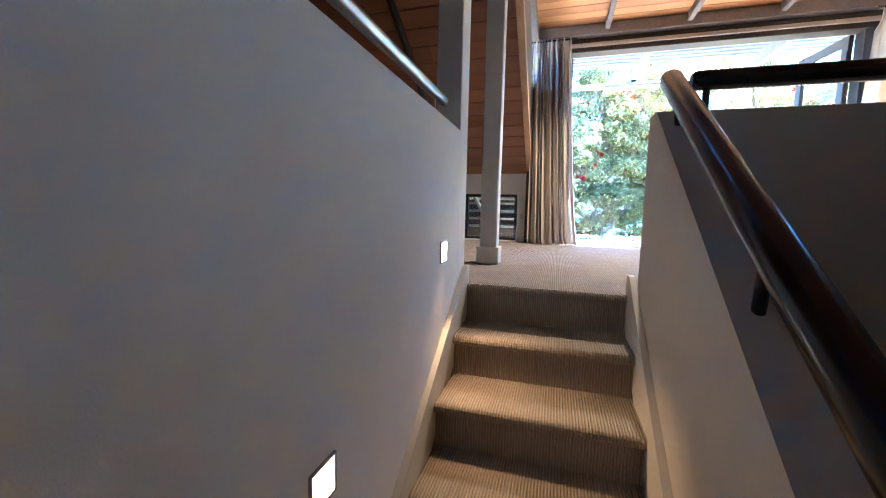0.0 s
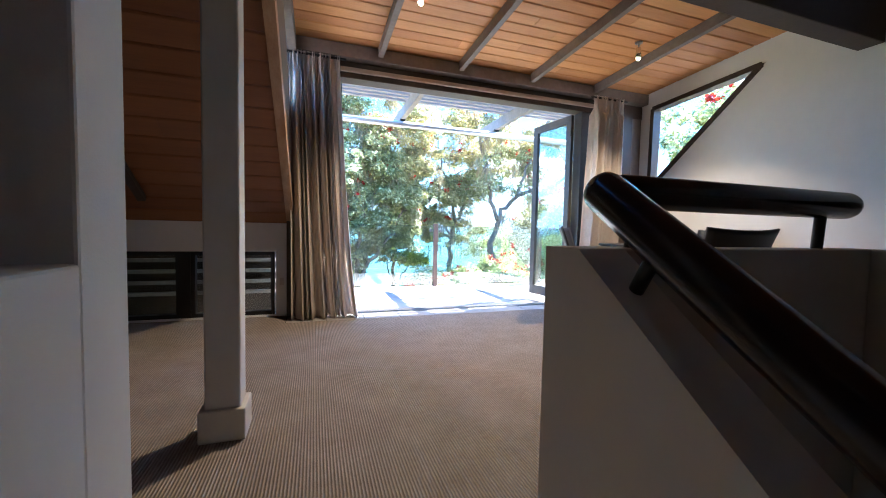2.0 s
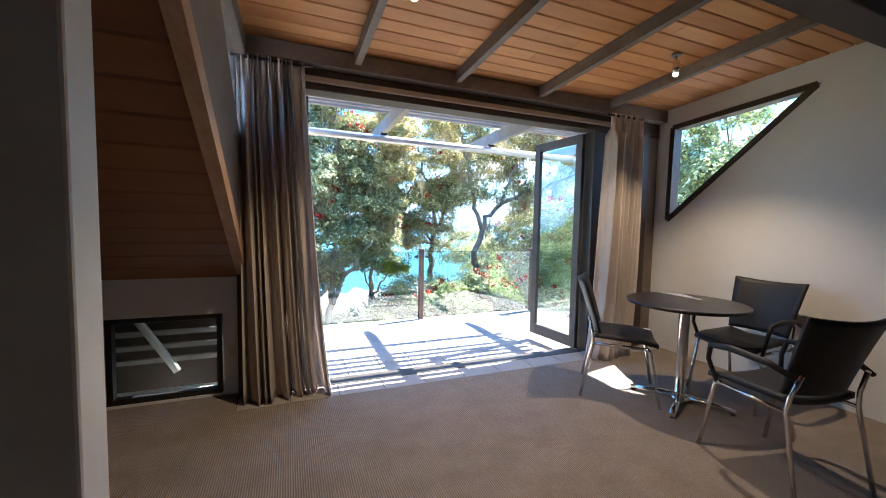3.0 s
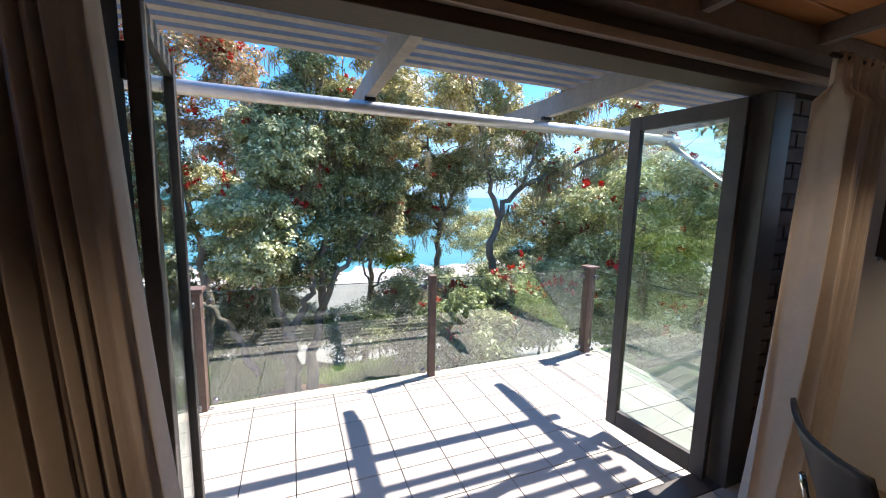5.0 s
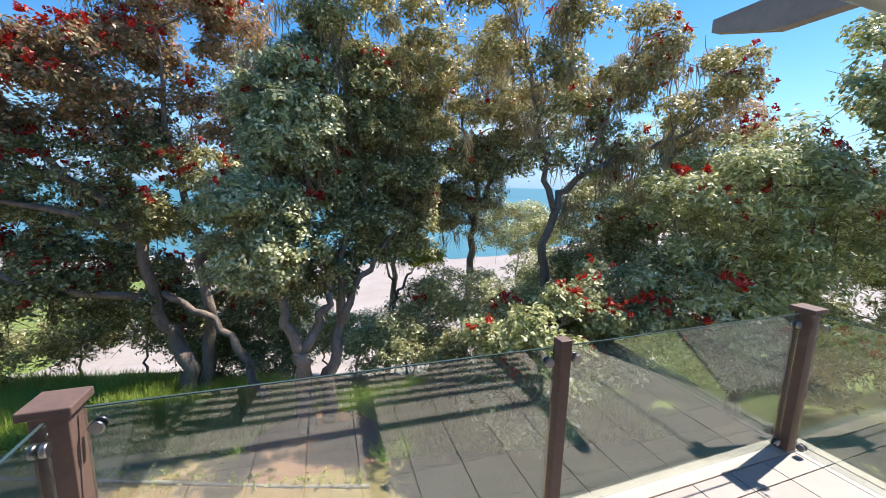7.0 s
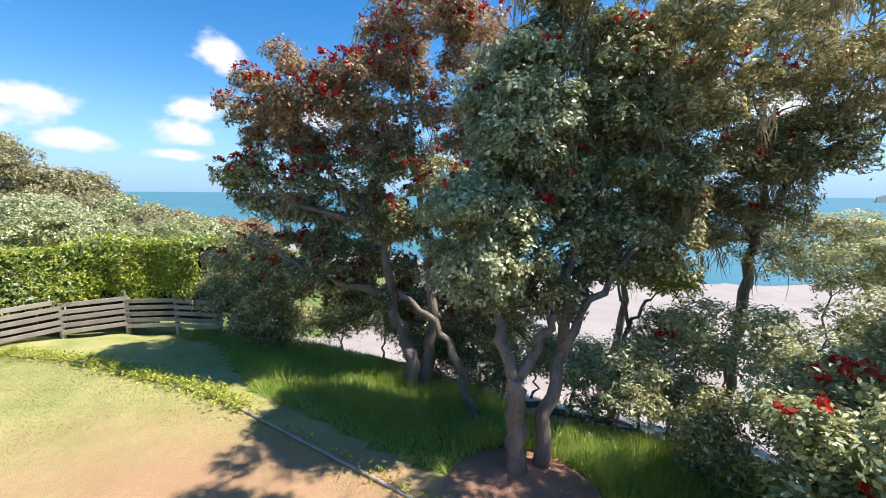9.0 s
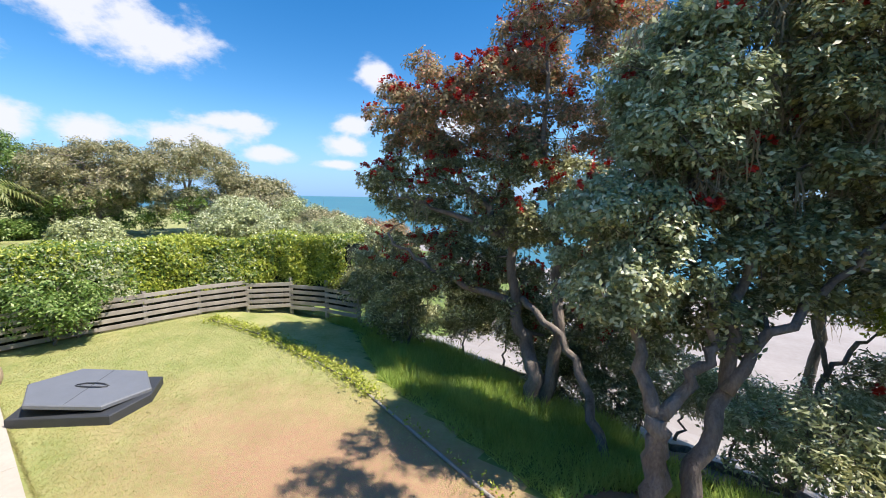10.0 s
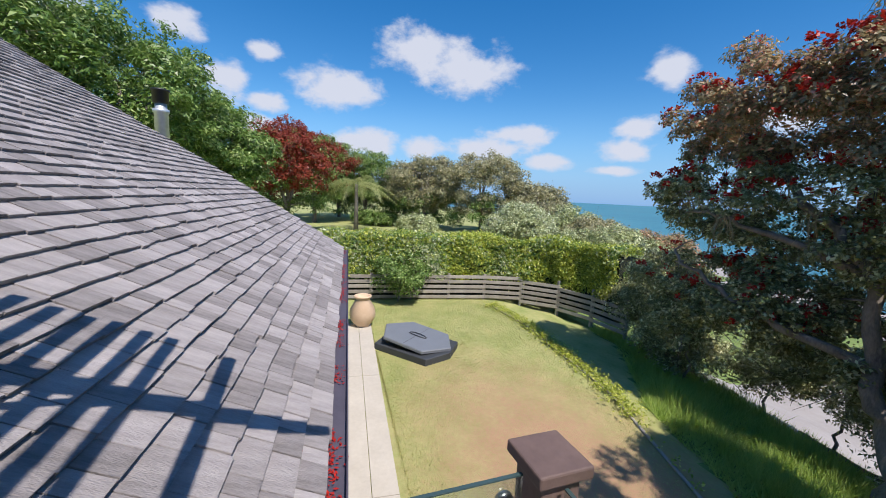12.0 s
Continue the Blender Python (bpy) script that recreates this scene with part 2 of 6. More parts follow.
LEAF_BROWN = leafy("flowering_leaf", (0.12, 0.095, 0.045), (0.66, 0.54, 0.28), 0.38, 0.36, (0.76, 0.38, 0.24))
LEAF_OLIVE = leafy("olive_leaf", (0.12, 0.115, 0.04), (0.70, 0.64, 0.27), 0.38, 0.38, (0.84, 0.74, 0.44))
LEAF_PALM = leafy("palm_leaf", (0.15, 0.19, 0.05), (0.40, 0.41, 0.14))
LEAF_FAR = leafy("far_leaf", (0.14, 0.145, 0.06), (0.52, 0.49, 0.26), 0.5, 0.3, (0.64, 0.56, 0.36))
LEAF_YELLOW = leafy("yellow_green_leaf", (0.16, 0.23, 0.02), (0.52, 0.56, 0.06), 0.42, 0.3, (0.76, 0.76, 0.18))
LEAF_MID = leafy("hedge_leaf", (0.05, 0.11, 0.018), (0.26, 0.40, 0.085), 0.4, 0.32, (0.46, 0.56, 0.20))
LEAF_PALE = leafy("pale_leaf", (0.14, 0.18, 0.06), (0.64, 0.68, 0.33), 0.38, 0.32, (0.84, 0.86, 0.54))
FLOWER = leafy("red_flower", (0.34, 0.012, 0.008), (0.62, 0.04, 0.02))
FLOWER_DULL = leafy("rust_flower", (0.20, 0.025, 0.012), (0.36, 0.07, 0.03))
GRASSBLADE = leafy("grass_blade", (0.27, 0.40, 0.07), (0.62, 0.74, 0.22), 0.5, 0.5)
MOSS = leafy("dry_moss", (0.26, 0.21, 0.125), (0.52, 0.43, 0.28), 0.8, 0.35)
SAND = mat("sand", (0.30, 0.265, 0.24), 0.9, 0.1, 0.6, 0.3, 20, second=(0.40, 0.365, 0.34))


def carpet_mat():
    m = mat("ribbed_carpet", (0.31, 0.25, 0.20), 0.95, 0.12, 5, 0, second=(0.44, 0.375, 0.315))
    t = m.node_tree
    co = t.nodes.new("ShaderNodeTexCoord")
    w = N(t, "ShaderNodeTexWave", Scale=27.0, Distortion=0.6, Detail=1.0)
    w.inputs["Detail Scale"].default_value = 3.0
    w.bands_direction = "X"
    t.links.new(co.outputs["Object"], w.inputs["Vector"])
    bp = N(t, "ShaderNodeBump", Strength=0.7, Distance=0.006)
    t.links.new(w.outputs["Fac"], bp.inputs["Height"])
    b = t.nodes["Principled BSDF"]
    t.links.new(bp.outputs[0], b.inputs["Normal"])
    # groove shade between the ribs, multiplied into the colour along with the bump
    mx = t.nodes.new("ShaderNodeMix")
    mx.data_type, mx.blend_type = "RGBA", "MULTIPLY"
    src = b.inputs["Base Color"].links[0].from_socket
    rp = t.nodes.new("ShaderNodeMapRange")
    rp.inputs["To Min"].default_value, rp.inputs["To Max"].default_value = 0.62, 1.05
    t.links.new(w.outputs["Fac"], rp.inputs["Value"])
    mx.inputs["Factor"].default_value = 1.0
    t.links.new(src, mx.inputs["A"])
    t.links.new(rp.outputs[0], mx.inputs["B"])
    t.links.new(mx.outputs["Result"], b.inputs["Base Color"])
    return m


BRICK = mat("dark_painted_brick", (0.07, 0.05, 0.043), 0.75, 0.3, 5, 0.4, 60, second=(0.16, 0.11, 0.09), obj=0.4)
CARPET = carpet_mat()
CURTAIN_BASE = mat("curtain_lining", (0.68, 0.60, 0.54), 0.85, 0.1, 3, 0.2, 400, second=(0.82, 0.75, 0.69))


def cloth(m, through):
    """Lets some light through a cloth."""
    t = m.node_tree
    b = t.nodes["Principled BSDF"]
    tl = t.nodes.new("ShaderNodeBsdfTranslucent")
    t.links.new(b.inputs["Base Color"].links[0].from_socket, tl.inputs["Color"])
    ms = t.nodes.new("ShaderNodeMixShader")
    ms.inputs[0].default_value = through
    t.links.new(b.outputs[0], ms.inputs[1])
    t.links.new(tl.outputs[0], ms.inputs[2])
    t.links.new(ms.outputs[0], t.nodes["Material Output"].inputs[0])
    return m


CURTAIN = cloth(CURTAIN_BASE, 0.42)


# ---- mesh helpers ----
def box(bm, x0, x1, y0, y1, z0, z1, bevel=0.0):
    g = bmesh.ops.create_cube(bm, size=1.0)
    bmesh.ops.scale(bm, vec=(x1 - x0, y1 - y0, z1 - z0), verts=g["verts"])
    bmesh.ops.translate(bm, vec=((x0 + x1) / 2, (y0 + y1) / 2, (z0 + z1) / 2), verts=g["verts"])
    if bevel:
        edges = list({e for v in g["verts"] for e in v.link_edges})
        bmesh.ops.bevel(bm, geom=edges, offset=bevel, segments=2, affect="EDGES", profile=0.5)
    return bm


def prism(bm, pts, axis, a, b):
    """Extrudes a polygon of 2D points along an axis from a to b. The two other axes keep their order."""
    def at(p, d):
        return (d, p[0], p[1]) if axis == "x" else (p[0], d, p[1]) if axis == "y" else (p[0], p[1], d)
    lo, hi = [bm.verts.new(at(p, a)) for p in pts], [bm.verts.new(at(p, b)) for p in pts]
    n = len(pts)
    bm.faces.new(lo)
    bm.faces.new(hi)
    for i in range(n):
        bm.faces.new((lo[i], lo[(i + 1) % n], hi[(i + 1) % n], hi[i]))
    bmesh.ops.recalc_face_normals(bm, faces=bm.faces)
    return bm


def tube(bm, pts, radii, sides=10, cap=True):
    """A tapered tube along points."""
    pts = [Vector(p) for p in pts]
    rings = []
    side = None
    for i, p in enumerate(pts):
        d = (pts[min(i + 1, len(pts) - 1)] - pts[max(i - 1, 0)]).normalized()
        if side is None:
            side = d.orthogonal().normalized()
        side = (side - d * side.dot(d)).normalized()
        other = d.cross(side)
        r = radii[i] if isinstance(radii, (list, tuple)) else radii
        rings.append([bm.verts.new(p + (side * math.cos(a) + other * math.sin(a)) * r) for a in [2 * math.pi * k / sides for k in range(sides)]])
    for a, b in zip(rings, rings[1:]):
        for k in range(sides):
            f = bm.faces.new((a[k], a[(k + 1) % sides], b[(k + 1) % sides], b[k]))
            f.smooth = True
    if cap:
        bm.faces.new(rings[0][::-1])
        bm.faces.new(rings[-1])
    return bm


def lathe(bm, profile, sides=32, center=(0, 0)):
    rings = [[bm.verts.new((center[0] + r * math.cos(2 * math.pi * k / sides), center[1] + r * math.sin(2 * math.pi * k / sides), z)) for k in range(sides)] for r, z in profile]
    for a, b in zip(rings, rings[1:]):
        for k in range(sides):
            bm.faces.new((a[k], a[(k + 1) % sides], b[(k + 1) % sides], b[k])).smooth = True
    bm.faces.new(rings[0][::-1])
    bm.faces.new(rings[-1])
    return bm


def mesh_of(name, bm, material):
    me = bpy.data.meshes.new(name)
    bm.to_mesh(me)
    bm.free()
    me.materials.append(material)
    return me


def part(name, bm, material, parent=None, label=""):
    ob = new(name, mesh_of(name, bm, material))
    ob.parent = parent
    if label:
        tagged(ob, label)
    return ob


def setting(name, bm, material, label, category="wall", parent=None):
    return tagged(part(name, bm, material, parent), label, category, kind="structure")


def thing(name, label, category, group="", at=None):
    e = new(name)
    e.empty_display_size = 0.1
    if at is not None:
        e.matrix_world = at
    return tagged(e, label, category, group)


def B():
    return bmesh.new()


def raw(name, verts, faces, material, parent=None, smooth=False):
    me = bpy.data.meshes.new(name)
    me.from_pydata(verts, [], faces)
    me.materials.append(material)
    if smooth:
        me.polygons.foreach_set("use_smooth", [True] * len(me.polygons))
    ob = new(name, me)
    ob.parent = parent
    return ob

# ---- large structure: upper room ----
EW, DY = 3.57, 5.12          # inner faces of the east wall and of the door wall
STEP, RISE, TOPY = 0.285, 0.20, 2.15
SX0, SX1 = -0.65, 0.21       # the stair between its two walls
CREST = 0.83


def ceil_z(y):
    return 2.57 + 0.05 * (5.0 - y)


def slope_z(y):
    return 0.89 + 0.6 * (5.2 - y)


bm = B()
box(bm, SX0, SX1, TOPY - 0.02, 4.9, -0.25, 0)
box(bm, SX1, EW, 2.052, 4.9, -0.25, 0)
box(bm, 1.36, EW, -2.0, 2.052, -0.25, 0)
box(bm, -4.0, SX0, TOPY, 4.9, -0.25, 0)
box(bm, -4.0, SX0 - 0.13, -2.0, TOPY, -0.25, 0)
box(bm, -4.0, -0.56, 4.9, 5.2, -0.25, 0)
bmesh.ops.remove_doubles(bm, verts=bm.verts, dist=0.0005)
floor = setting("floor", bm, CARPET, "ribbed beige sisal carpet floor of the upper room", "floor")

# tiled strip inside the threshold
bm = B()
box(bm, -0.56, EW, 4.9, 5.12, -0.25, -0.006)
strip = setting("threshold_floor", bm, GROUT, "narrow tiled floor strip inside the door threshold", "floor")
tile_me = mesh_of("tile", box(B(), -0.172, 0.172, -0.104, 0.104, -0.004, 0.004, 0.002), TILE)
for k in range(12):
    o = new("tile", tile_me)
    o.location = (-0.38 + k * 0.35, 5.01, -0.003)
    o.parent = strip

# stairs: one rounded carpeted step a child
stairs = tagged(new("stairs"), "carpeted stair flight of brown ribbed sisal between two white walls", "stairs", kind="structure")
for k in range(11):
    y0, z0 = TOPY - STEP * k, -RISE * k
    bm = B()
    pts = [(y0 + 0.005, z0 - 0.004 if k == 0 else z0)]
    if k:
        pts = [(y0 + STEP, z0)]
    for a in range(0, 181, 30):
        pts.append((y0 - 0.012 - 0.024 * math.sin(radians(a)), z0 - 0.024 + 0.024 * math.cos(radians(a))))
    pts += [(y0, z0 - 0.05), (y0, z0 - RISE - 0.02), (pts[0][0], z0 - RISE - 0.02)]
    prism(bm, pts, "x", SX0 + 0.004, SX1 - 0.004)
    part("step", bm, CARPET, stairs)

# wall beside the stair, with the open upper half
bm = B()
box(bm, SX0 - 0.13, SX0, -2.0, 2.0, -2.7, 0.80, 0.006)
wall_stair = setting("wall_stair_west", bm, PLASTER, "smooth pale grey half-height stair wall with an open upper part")
setting("wall_end_pillar", box(B(), SX0 - 0.13, SX0 - 0.001, 1.998, 2.16, -0.25, 4.0, 0.006), PLASTER, "pale painted wall end beside the stair top")
# sloped skirtings
def skirt(name, x0, x1):
    s = RISE / STEP
    pts = [(-1.2, -RISE * (TOPY + 1.2) / STEP - 0.18), (TOPY - 0.03, -0.18), (TOPY + 0.02, -0.10), (TOPY + 0.02, 0.10), (TOPY - 0.04, 0.10), (-1.2, -RISE * (TOPY + 1.2) / STEP + 0.13)]
    return setting(name, prism(B(), pts, "x", x0, x1), TRIMWHITE, "painted timber stair skirting board", "trim")


skirt("trim_stair_west", SX0 + 0.001, SX0 + 0.028)
skirt("trim_stair_east", SX1 - 0.028, SX1 - 0.001)

# east stair wall with sloping top, and the half walls round the stairwell
bm = B()
s = RISE / STEP
prism(bm, [(-2.0, -2.7), (2.05, -2.7), (2.05, CREST), (1.935, CREST), (-2.0, CREST - 3.935 * 0.76)], "x", SX1, SX1 + 0.12)
setting("wall_stair_east", bm, PLASTER_WARM, "cream plaster stair wall with a sloping top")
setting("wall_half_north", box(B(), SX1 + 0.12, 1.36, 1.935, 2.05, -2.7, CREST, 0.004), PLASTER_WARM, "cream plaster half wall around the stairwell")
setting("wall_half_east", box(B(), 1.24, 1.36, -2.0, 1.933, -2.7, CREST - 0.001, 0.004), PLASTER_WARM, "cream plaster half wall around the stairwell")
setting("floor_lower", box(B(), -0.8, 1.5, -2.2, 2.2, -2.9, -2.7), CARPET, "carpeted floor of the lower stairwell", "floor")

# east wall with its triangular opening
TRI = [(4.94, 2.385), (4.95, 1.37), (3.70, 2.45)]
bm = B()
X0, X1 = EW, EW + 0.14
prism(bm, [(-2.0, -0.25), (5.27, -0.25), (5.27, 1.37), TRI[1], TRI[2], (-2.0, 2.45)], "x", X0, X1)
prism(bm, [(-2.0, 2.45), TRI[2], TRI[0], (5.27, 2.385), (5.27, 3.2), (-2.0, 3.2)], "x", X0, X1)
prism(bm, [TRI[1], (5.27, 1.37), (5.27, 2.385), TRI[0]], "x", X0, X1)
setting("wall_east", bm, PLASTER, "plain white plastered wall with a triangular window opening")
win = tagged(new("window_1"), "dark-framed triangular fixed window high in the white wall", "window", kind="structure")


def bar(bm, a, b, w, x0, x1):
    """A frame bar in the wall's plane from a to b, w wide."""
    a, b = Vector(a), Vector(b)
    d = (b - a).normalized()
    n = Vector((-d.y, d.x)) * w / 2
    prism(bm, [tuple(a - n), tuple(b - n), tuple(b + n), tuple(a + n)], "x", x0, x1)
    return bm


cen = Vector((sum(p[0] for p in TRI) / 3, sum(p[1] for p in TRI) / 3))
inn = [cen + (Vector(p) - cen) * 0.955 for p in TRI]
for i in range(3):
    part("frame", bar(B(), inn[i], inn[(i + 1) % 3], 0.05, EW - 0.012 - 0.001 * i, EW + 0.10 + 0.001 * i), DARKWOOD, win)
pane = part("pane", prism(B(), [tuple(p) for p in inn], "x", EW + 0.07, EW + 0.076), GLASS, win)
pane.visible_shadow = False

# closing walls, out of view; the west one is dark to cut bounced light
setting("wall_south", box(B(), -4.1, EW + 0.14, -2.15, -2.0, -2.9, 5.2), PLASTER_WARM, "plain plaster wall closing the stair hall")
setting("wall_west", prism(B(), [(-2.0, -0.25), (5.2, -0.25), (5.2, slope_z(5.2)), (-2.0, slope_z(-2.0))], "x", -4.15, -4.0), DARKWOOD, "unseen wall closing the attic side, dark to cut bounced light")

# boarded ceilings, each in one mesh
def boards(bm, x0, x1, y0, y1, zf, w=0.135, t=0.02):
    n = int((y1 - y0) / w) + 1
    for k in range(n):
        a, b = y0 + k * w, min(y0 + (k + 1) * w, y1)
        cut = random.uniform(0.2, 0.8) * (x1 - x0) + x0
        for xa, xb in ((x0, cut), (cut, x1)):
            pts = [(a + 0.003, zf(a + 0.003) + 0.006), (a + 0.009, zf(a + 0.009)), (b - 0.009, zf(b - 0.009)), (b - 0.003, zf(b - 0.003) + 0.006),
                   (b - 0.003, zf(b) + t), (a + 0.003, zf(a) + t)]
            prism(bm, pts, "x", xa + 0.001, xb - 0.001)
    return bm


setting("ceiling", boards(B(), -0.56, EW, 3.0, 5.2, ceil_z), CEDAR, "varnished orange cedar board ceiling", "ceiling")
bm = B()
prism(bm, [(2.9, ceil_z(2.9) + 0.024), (5.3, ceil_z(5.3) + 0.024), (5.3, 2.9), (2.9, 2.9)], "x", -0.56, EW + 0.14)
setting("ceiling_roof", bm, FLASHING, "flat dormer roof over the boarded ceiling", "roof")
setting("ceiling_hall", boards(B(), -0.78, EW, -2.0, 3.0, lambda y: 3.0, 0.14), CEDAR_SHADED, "cedar board ceiling over the stair hall, coloured dark as in shade", "ceiling")
setting("ceiling_hall_roof", box(B(), -0.78, EW + 0.14, -2.1, 2.94, 3.03, 3.2), DARKWOOD, "roof deck over the stair hall", "roof")
setting("ceiling_slope", boards(B(), -4.0, -0.56, -2.0, 5.2, slope_z, 0.15), CEDAR_SHADED, "sloping cedar board ceiling under the main roof, coloured dark as in shade", "ceiling")
setting("ceiling_gable_fill", prism(B(), [(-2.0, 3.02), (2.9, 3.02), (2.9, slope_z(2.9) + 0.1), (-2.0, slope_z(-2) + 0.1)], "x", -0.79, -0.785), DARKWOOD, "dark boarded gable over the stair hall")

# rafters, cross beam, diagonal strut
for x in (0.28, 1.10, 1.93, 2.77):
    bm = B()
    prism(bm, [(3.1, ceil_z(3.1) - 0.09), (4.99, ceil_z(4.99) - 0.09), (4.99, ceil_z(4.99) - 0.001), (3.1, ceil_z(3.1) - 0.001)], "x", x - 0.024, x + 0.024)
    tagged(part("rafter", bm, RAFTERWOOD), "grey-brown stained exposed ceiling rafter", "rafter", "ceiling rafters", "structure")
setting("beam_cross", box(B(), -0.78, EW - 0.002, 2.93, 3.08, 2.27, 2.60, 0.008), DARKWOOD, "heavy dark-stained cross beam under the ceiling", "beam")
setting("beam_strut", tube(B(), [(-1.55, 4.75, 1.05), (-1.55, 3.1, 2.1)], 0.035, 4), DARKWOOD, "dark diagonal roof strut", "beam")
setting("column", box(B(), -0.722, -0.592, 2.96, 3.085, 0, 2.27, 0.008), TRIMWHITE, "square cream-painted timber post with a plinth", "post")
setting("column_plinth", box(B(), -0.742, -0.572, 2.94, 3.105, 0.0, 0.13, 0.006), TRIMWHITE, "painted plinth at the foot of the post", "trim")

# dormer side: sloping board, plate and the glass between
y_top = 5.2 - (2.36 - 0.89) / 0.6
setting("trim_slope", prism(B(), [(5.18, slope_z(5.18) - 0.02), (2.9, slope_z(2.9) - 0.02), (2.9, slope_z(2.9) + 0.10), (5.18, slope_z(5.18) + 0.10)], "x", -0.56, -0.50), mat("varnished_edge_board", (0.36, 0.18, 0.08), 0.4, 0.2, 3, 0.1, 40, second=(0.55, 0.36, 0.22), stretch=(4, 0.5, 4)), "varnished edge board along the sloping ceiling", "trim")
setting("beam_plate", box(B(), -0.575, -0.47, 2.9, 5.0, 2.42, 2.545, 0.006), RAFTERWOOD, "grey stained dormer wall plate", "beam")
setting("wall_cheek", prism(B(), [(5.12, slope_z(5.12) + 0.1), (5.12, 1.85), (4.3, 2.42), (y_top + 0.2, 2.42)], "x", -0.552, -0.522), RAFTERWOOD, "grey stained boarded side of the dormer")
pane = setting("window_2", prism(B(), [(5.12, 1.85), (5.12, 2.42), (4.3, 2.42)], "x", -0.54, -0.534), GLASS, "triangular side pane of the dormer", "window")
pane.visible_shadow = False

# knee wall with the low louvred openings
bm = B()
box(bm, -4.0, -0.66, 5.2, 5.3, 0.62, 0.93)
box(bm, -0.66, -0.56, 5.2, 5.3, -0.25, 0.93)
box(bm, -4.0, -0.66, 5.2, 5.3, -0.25, 0.02)
setting("wall_knee", bm, PLASTER, "low white knee wall under the sloping ceiling")
for i, (xa, xb) in enumerate(((-1.36, -0.67), (-2.16, -1.44), (-2.98, -2.24), (-3.9, -3.06))):
    w = tagged(new("window_%d" % (3 + i)), "low black-framed window with slats and a garden view", "window", kind="structure")
    for a, b, c, d in ((xa, xb, 0.02, 0.055), (xa, xb, 0.585, 0.62), (xa, xa + 0.035, 0.055, 0.585), (xb - 0.035, xb, 0.055, 0.585)):
        part("frame", box(B(), a, b, 5.205, 5.27, c, d), BLACKMETAL, w)
    part("mullion", box(B(), xa - 0.08, xa, 5.198, 5.29, 0.02, 0.62), BLACKMETAL, w)
    p = part("pane", box(B(), xa + 0.03, xb - 0.03, 5.245, 5.25, 0.05, 0.59), GLASS, w)
    p.visible_shadow = False

for z in (0.16, 0.27, 0.38, 0.49):
    tagged(part("soffit_batten", box(B(), -4.0, -0.70, 5.62, 5.66, z, z + 0.035), PERGWOOD), "pale timber batten under the eave", "batten", "eave battens", "structure")
# added board: darkens the view through the low windows and holds back skylight
setting("wall_eave_lining", box(B(), -4.0, -0.70, 5.70, 5.72, -0.08, 0.56), DARKWOOD, "dark board added under the eave to dim the low windows")
setting("beam_eave_strut", tube(B(), [(-1.34, 5.5, 0.66), (-1.02, 5.5, 0.12)], 0.03, 4), TRIMWHITE, "white diagonal eave strut", "beam")

setting("wall_socket", box(B(), -0.625, -0.585, 5.19, 5.20, 0.30, 0.37, 0.003), TRIMWHITE, "small white wall socket", "socket")

# door wall: head, threshold, jambs
setting("beam_head", box(B(), -0.56, EW - 0.002, 4.99, 5.26, 2.44, 2.562, 0.006), RAFTERWOOD, "grey-brown stained head beam over the doors", "beam")
setting("door_head", box(B(), -0.56, EW - 0.004, 5.08, 5.24, 2.285, 2.438, 0.004), DARKWOOD, "dark door head with the folding door track", "door frame")
setting("trim_track", box(B(), -0.15, 3.2, 5.045, 5.079, 2.335, 2.375, 0.004), mat("pale_track", (0.42, 0.34, 0.26), 0.5), "pale timber strip below the head beam", "trim")
setting("door_threshold", box(B(), -0.13, 2.75, 5.121, 5.26, -0.03, 0.004, 0.003), DOORFRAME, "dark folding door sill track", "door frame")
setting("door_jamb_west", box(B(), -0.22, -0.13, 5.1, 5.24, -0.05, 2.285, 0.004), DOORFRAME, "dark door jamb", "door frame")
setting("wall_dormer_west", box(B(), -0.56, -0.222, 5.13, 5.26, -0.25, 2.285), DARKWOOD, "narrow dark-stained timber wall beside the doors")
setting("door_jamb_east", box(B(), 2.68, 2.84, 5.1, 5.24, -0.05, 2.285, 0.004), DOORFRAME, "dark door jamb", "door frame")
wall_brick = setting("wall_brick", box(B(), 2.842, 3.26, 5.14, 5.20, -0.05, 2.285), GROUT, "narrow dark-painted brick wall beside the doors")
brick_me = mesh_of("brick", box(B(), -0.10, 0.10, -0.02, 0.012, 0, 0.074, 0.004), BRICK)
half_me = mesh_of("brick", box(B(), -0.045, 0.045, -0.02, 0.012, 0, 0.074, 0.004), BRICK)
for k in range(27):
    for me, x in ((brick_me, 2.945), (brick_me, 3.155)) if k % 2 else ((half_me, 2.892), (brick_me, 3.05), (half_me, 3.208)):
        o = new("brick", me)
        o.location = (x, 5.14, -0.045 + k * 0.086)
        o.parent = wall_brick
setting("trim_corner_dark", box(B(), 3.262, 3.40, 5.06, 5.24, -0.05, 2.285, 0.004), DARKWOOD, "dark-stained corner post", "trim")
setting("trim_corner", box(B(), 3.402, EW - 0.003, 5.09, 5.24, -0.05, 2.285, 0.004), RAFTERWOOD, "grey stained corner board", "trim")


